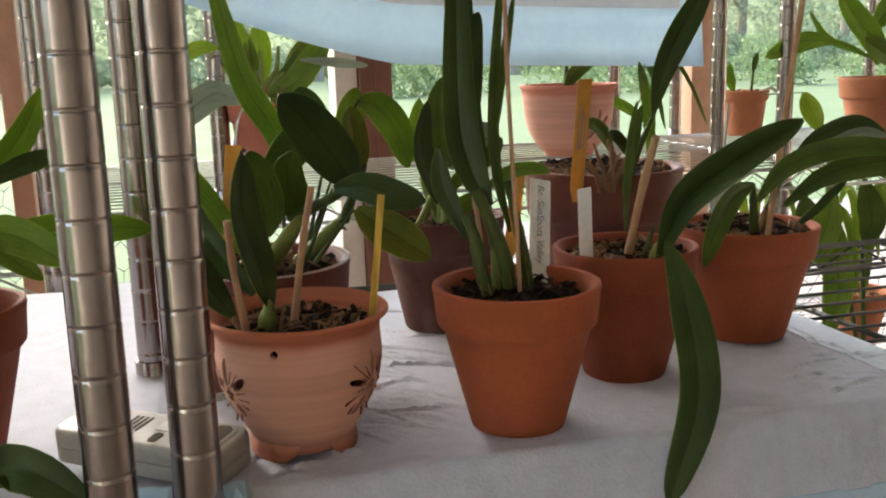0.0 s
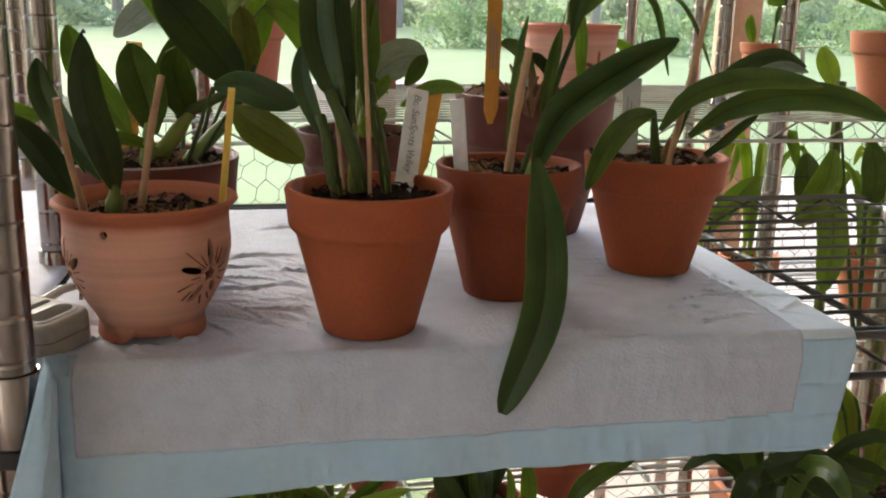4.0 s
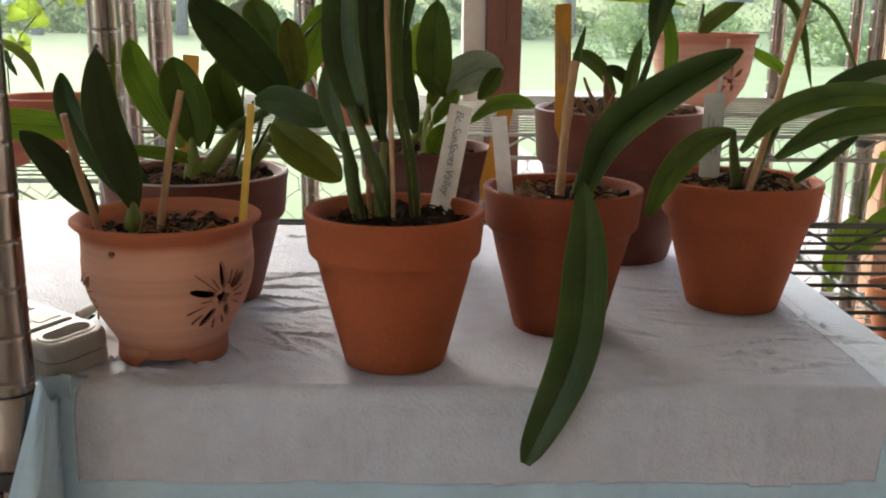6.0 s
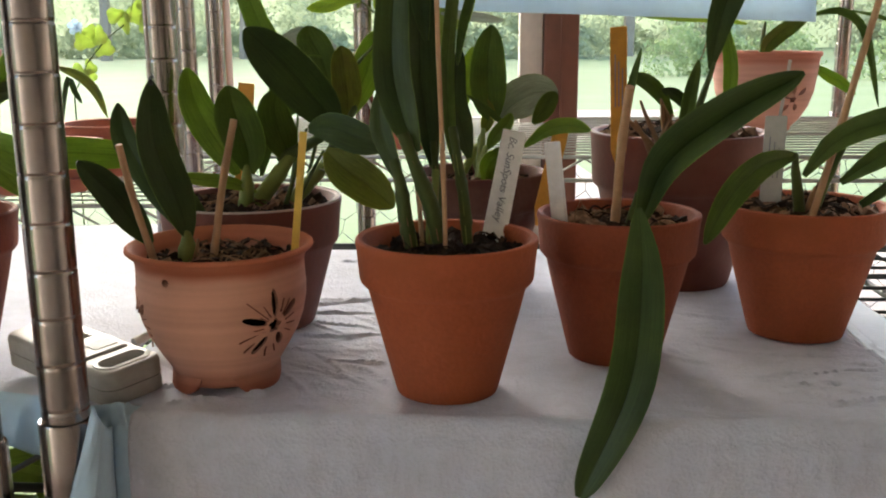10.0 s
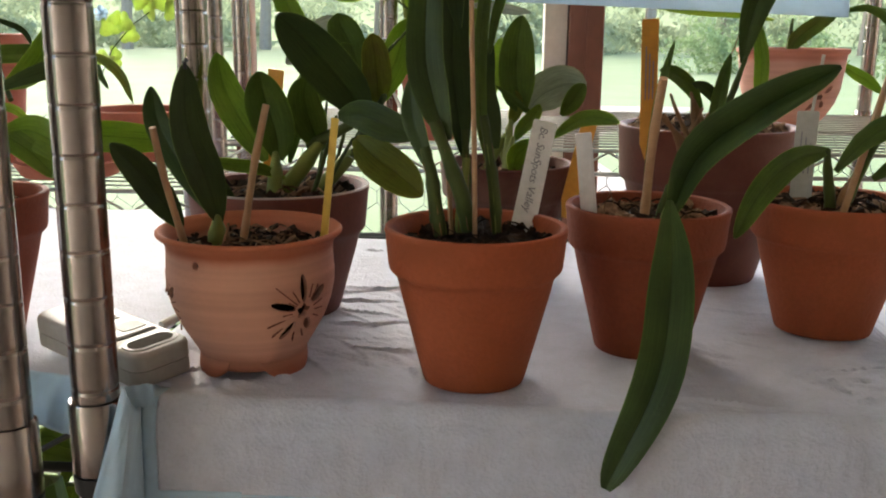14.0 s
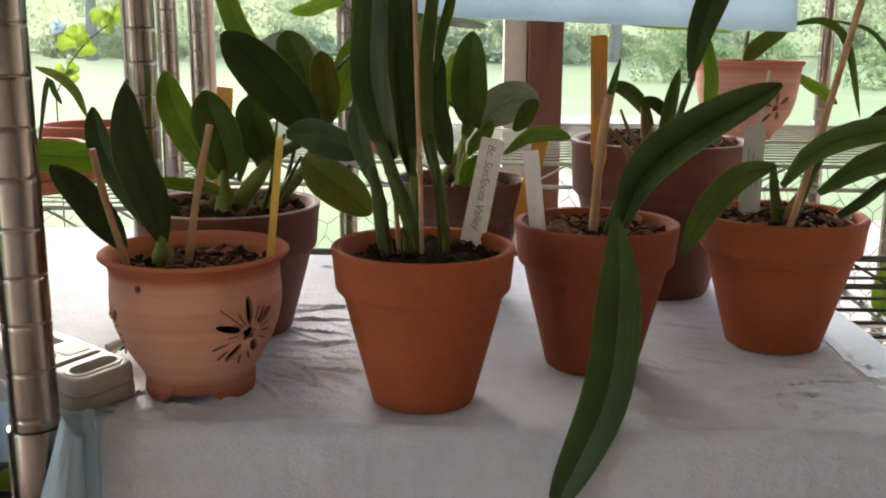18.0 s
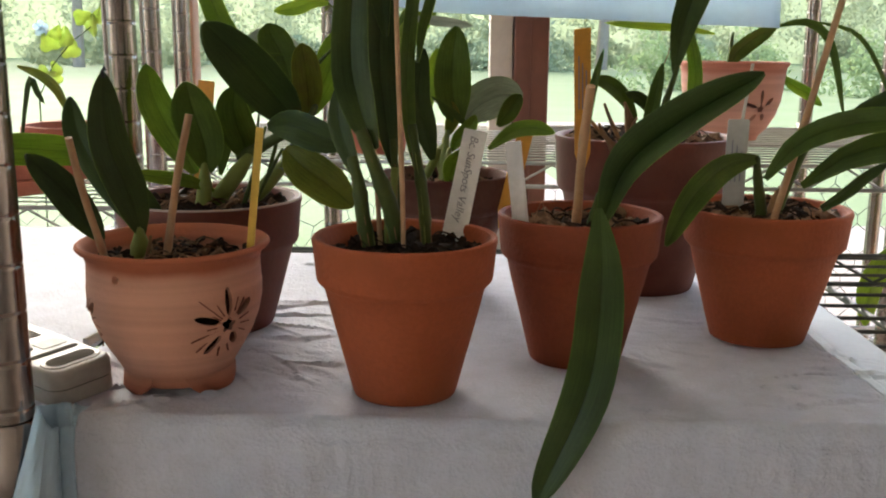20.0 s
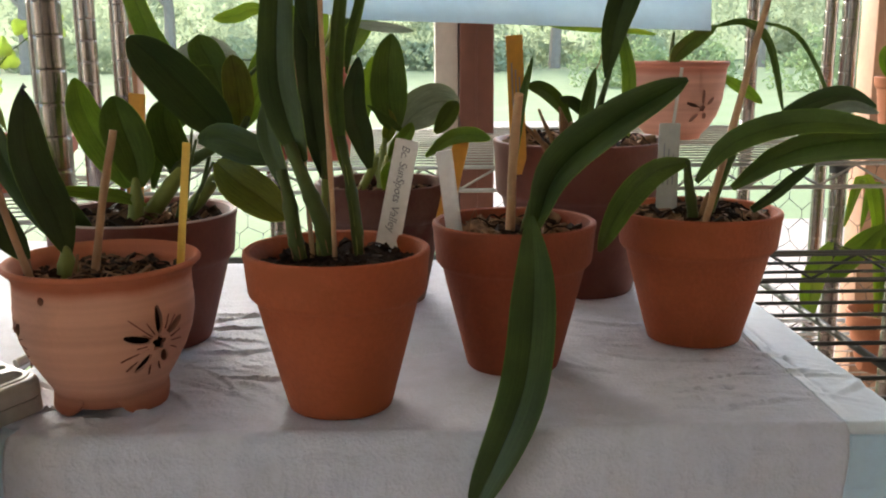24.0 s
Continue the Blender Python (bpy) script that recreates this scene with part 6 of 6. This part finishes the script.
def strappy(parent, at, count, reach, height, mats, seed):
    """A tuft of arching strap leaves."""
    rnd = random.Random(seed)
    at = Vector(at)
    for k in range(count):
        a, r, h = rnd.uniform(0, 6.283), reach * rnd.uniform(0.5, 1.0), height * rnd.uniform(0.6, 1.0)
        d = Vector((math.cos(a), math.sin(a), 0))
        leaf(parent, rnd.choice(mats), rnd.uniform(0.011, 0.02), at + d * 0.012, at + d * r * 0.35 + Vector((0, 0, h * 0.75)),
             at + d * r * 0.75 + Vector((0, 0, h)), at + d * r * 1.1 + Vector((0, 0, h * rnd.uniform(0.55, 0.9))), steps=9)


strappy(plant_low_a, (-0.05, 0.23, 0.635), 20, 0.14, 0.14, (leaf_lime, leaf_green, leaf_green), 51)
strappy(plant_low_b, (0.13, 0.22, 0.635), 14, 0.13, 0.13, (leaf_green, leaf_mid, leaf_dark), 52)
strappy(plant_low_c, (0.4, 0.14, 0.635), 10, 0.13, 0.11, (leaf_mid, leaf_dark), 53)
for x, y, n in ((-0.29, 0.06, 58), (-0.3, 0.22, 59), (-0.16, 0.15, 54), (0.25, 0.34, 55), (0.05, 0.38, 56), (0.53, 0.2, 57)):
    at = Vector((x, y, 0.5825))
    low = thing("potted_orchid", at, "small strappy orchid in a clay pot on the lower shelf", "potted plant", "pots on the lower shelf")
    clay_pot(low, at, 0.046, 0.06, clay)
    chips(low, at + Vector((0, 0, 0.05)), 0.037, bark_dark, bark_tan, 40, n)
    strappy(low, at + Vector((0, 0, 0.05)), 15, 0.13, 0.14, (leaf_green, leaf_lime, leaf_green, leaf_mid), n)

for x, y, h, n in ((0.80, 0.95, 0.24, 62), (1.02, 0.93, 0.24, 64), (1.14, 0.75, 0.2, 65)):
    at = Vector((x, y, 0.5825))
    low = thing("potted_orchid", at, "yellow-green strappy plant in a clay pot on the rear shelf", "potted plant", "pots on the rear lower shelf")
    clay_pot(low, at, 0.055, 0.1, clay_pale)
    chips(low, at + Vector((0, 0, 0.086)), 0.044, bark_tan, bark_dark, 30, n)
    strappy(low, at + Vector((0, 0, 0.088)), 8, 0.11, h, (leaf_green, leaf_lime, leaf_green), n)
for x, z, lean in ((-0.102, 1.145, -0.022), (-0.094, 1.16, -0.012), (-0.086, 1.15, 0.0), (-0.074, 1.155, 0.012), (-0.066, 1.14, 0.026), (-0.058, 1.15, 0.038)):
    stalk(plant_h, "pseudobulb", bulb, 0.0085, (x, 0.757, 1.068), (x + lean, 0.75, z))


# ---- outdoors ----
def foliage_mass(name, label, category, centres, count, size, seed, mat=foliage, trunks=()):
    """Many small leaves scattered through overlapping clumps, with gaps between."""
    rnd = np.random.RandomState(seed)
    verts, faces = [], []
    for cx, cy, cz, rx, ry, rz in centres:
        d = rnd.normal(size=(count, 3))
        d /= np.linalg.norm(d, axis=1)[:, None]
        p = d * rnd.uniform(0.55, 1.0, (count, 1)) * (1 + 0.35 * np.sin(5 * d[:, :1] + 3 * d[:, 2:])) * (rx, ry, rz) + (cx, cy, cz)
        u = rnd.normal(size=(count, 3))
        u /= np.linalg.norm(u, axis=1)[:, None]
        v = np.cross(u, rnd.normal(size=(count, 3)))
        v /= np.linalg.norm(v, axis=1)[:, None]
        s = size * rnd.uniform(0.5, 1.3, (count, 1))
        for a, b, c, e in zip(p - u * s, p + v * s * 0.45, p + u * s, p - v * s * 0.45):
            n = len(verts)
            verts += [tuple(a), tuple(b), tuple(c), tuple(e)]
            faces.append((n, n + 1, n + 2, n + 3))
    me = bpy.data.meshes.new(name)
    me.from_pydata(verts, [], faces)
    me.materials.append(mat)
    ob = tagged(new(name, me), label, category, kind="stuff")
    return ob


bm = bmesh.new()
rows = []
for i in range(61):
    a = radians(-62 + 124 * i / 60)
    rows.append([bm.verts.new((85 * math.sin(a), 85 * math.cos(a), z)) for z in (-1.5, 3, 7, 11 + 2.5 * noise.noise((i * 0.35, 0, 0)) + 1.2 * noise.noise((i * 1.3, 4, 0)))])
for a, b in zip(rows, rows[1:]):
    for k in range(3):
        bm.faces.new((a[k], b[k], b[k + 1], a[k + 1]))
# The haze is only the sheet's pale leaf colour.
tagged(part("backdrop", bm, foliage), "wooded distance beyond the lawn, painted pale for haze", "backdrop", kind="structure")
rnd = random.Random(4)
woods = []
for k in range(70):
    x = -62 + k * 1.9 + rnd.uniform(-1, 1)
    y = 50 + rnd.uniform(-3, 12)
    tall_crown = rnd.uniform(3.5, 6.5)
    woods.append((x, y, GROUND + 1.2 + tall_crown * 0.55, rnd.uniform(1.8, 3.2), 2.0, tall_crown * 0.6))
    woods.append((x + rnd.uniform(-1, 1), y - 2, GROUND + 0.9, rnd.uniform(1.4, 2.6), 1.4, rnd.uniform(0.7, 1.5)))
foliage_mass("far_woods", "line of trees beyond the lawn, painted pale for haze", "woods", woods, 1100, 0.16, 8)
shrubs = []
for k in range(14):
    shrubs.append((6 + k * 1.5 + rnd.uniform(-0.5, 0.5), 26 + rnd.uniform(-2, 3), GROUND + 0.6, rnd.uniform(0.9, 1.6), 1.0, rnd.uniform(0.7, 1.3)))
foliage_mass("shrubs", "pale green shrubs along the lawn", "shrubs", shrubs, 1400, 0.085, 9, shrub_green)
for k in range(16):
    x, y = -40 + k * 5.3 + rnd.uniform(-2, 2), 47 + rnd.uniform(0, 5)
    trunk = thing("tree_trunk", (x, y, GROUND), "grey tree trunk at the edge of the woods", "tree", "trees at the wood's edge")
    part("trunk", rod([(x, y, GROUND - 0.1), (x + 0.1, y, 2.5), (x + rnd.uniform(-0.4, 0.4), y, 6), (x + rnd.uniform(-0.6, 0.6), y, 9)], 0, 8, [0.32, 0.26, 0.2, 0.1]), tree_bark, trunk)
    for s in (-1, 1):
        part("limb", rod([(x + 0.1, y, 4 + s), (x + s * 1.2, y - 0.3, 5.6 + s), (x + s * 2.2, y - 0.4, 6.4 + s)], 0, 6, [0.14, 0.09, 0.04]), tree_bark, trunk)
    crown = []
    for j in range(5):
        crown.append((x + rnd.uniform(-2, 2), y + rnd.uniform(-1, 1), 6.5 + rnd.uniform(-1, 2.5), 1.6, 1.4, 1.2))
    # Crowns take the same leaf colour, paled for haze.
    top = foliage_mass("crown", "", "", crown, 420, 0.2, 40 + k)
    for key in ("label", "category", "kind"):
        if key in top:
            del top[key]
    top.parent = trunk
    top.matrix_parent_inverse = Matrix.Translation((-x, -y, -GROUND))

vine = thing("climbing_vine", (-0.72, 1.3, GROUND), "bright yellow-green vine leaves outside the porch", "vine")
part("stem", rod([(-0.80, 1.3, GROUND), (-0.79, 1.32, 0.5), (-0.775, 1.3, 1.0), (-0.745, 1.3, 1.06), (-0.705, 1.3, 1.105), (-0.655, 1.3, 1.14), (-0.63, 1.3, 1.25), (-0.6, 1.3, 1.4)], 0.0014, 6), stem, vine)
rnd = random.Random(12)
sprays = ((-0.643, 1.153, 0.028, 20), (-0.668, 1.136, 0.026, 150), (-0.622, 1.136, 0.026, -150), (-0.684, 1.150, 0.022, 75), (-0.622, 1.163, 0.024, -60),
          (-0.748, 1.101, 0.025, 100), (-0.717, 1.111, 0.024, -10), (-0.708, 1.088, 0.024, -120), (-0.735, 1.119, 0.018, 30), (-0.764, 1.044, 0.022, 110),
          (-0.744, 1.034, 0.02, -140), (-0.74, 1.052, 0.018, -20))
for x, z, s, lean in sprays:
    bm = bmesh.new()
    turn = pose(x, 1.3, z, rnd.uniform(-30, 30), lean, rnd.uniform(-35, 35))
    c = bm.verts.new(turn @ Vector((0, 0, 0)))
    ring = []
    for k in range(24):
        a = 2 * math.pi * k / 24
        r = s * (0.62 + 0.32 * abs(math.cos(1.5 * a)) ** 1.5) * rnd.uniform(0.95, 1.04)
        ring.append(bm.verts.new(turn @ Vector((r * 0.8 * math.sin(a), 0.12 * r * abs(math.sin(a)), r * math.cos(a)))))
    for k in range(24):
        bm.faces.new((c, ring[k], ring[(k + 1) % 24]))
    ob = part("leaf", bm, vine_leaf, vine)
    ob.modifiers.new("thickness", "SOLIDIFY").thickness = 0.0006
bm = bmesh.new()
for k in range(5):
    turn = pose(-0.762, 1.3, 1.128, 0, 72 * k, 0)
    ring = [bm.verts.new(turn @ Vector((0.007 * math.sin(a), -0.003 * math.cos(a), 0.008 + 0.008 * math.cos(a)))) for a in [i * math.pi / 4 for i in range(8)]]
    bm.faces.new(ring)
ob = part("blossom", bm, pad_blue_lit, vine, "pale blue blossom")
ob.modifiers.new("thickness", "SOLIDIFY").thickness = 0.0006
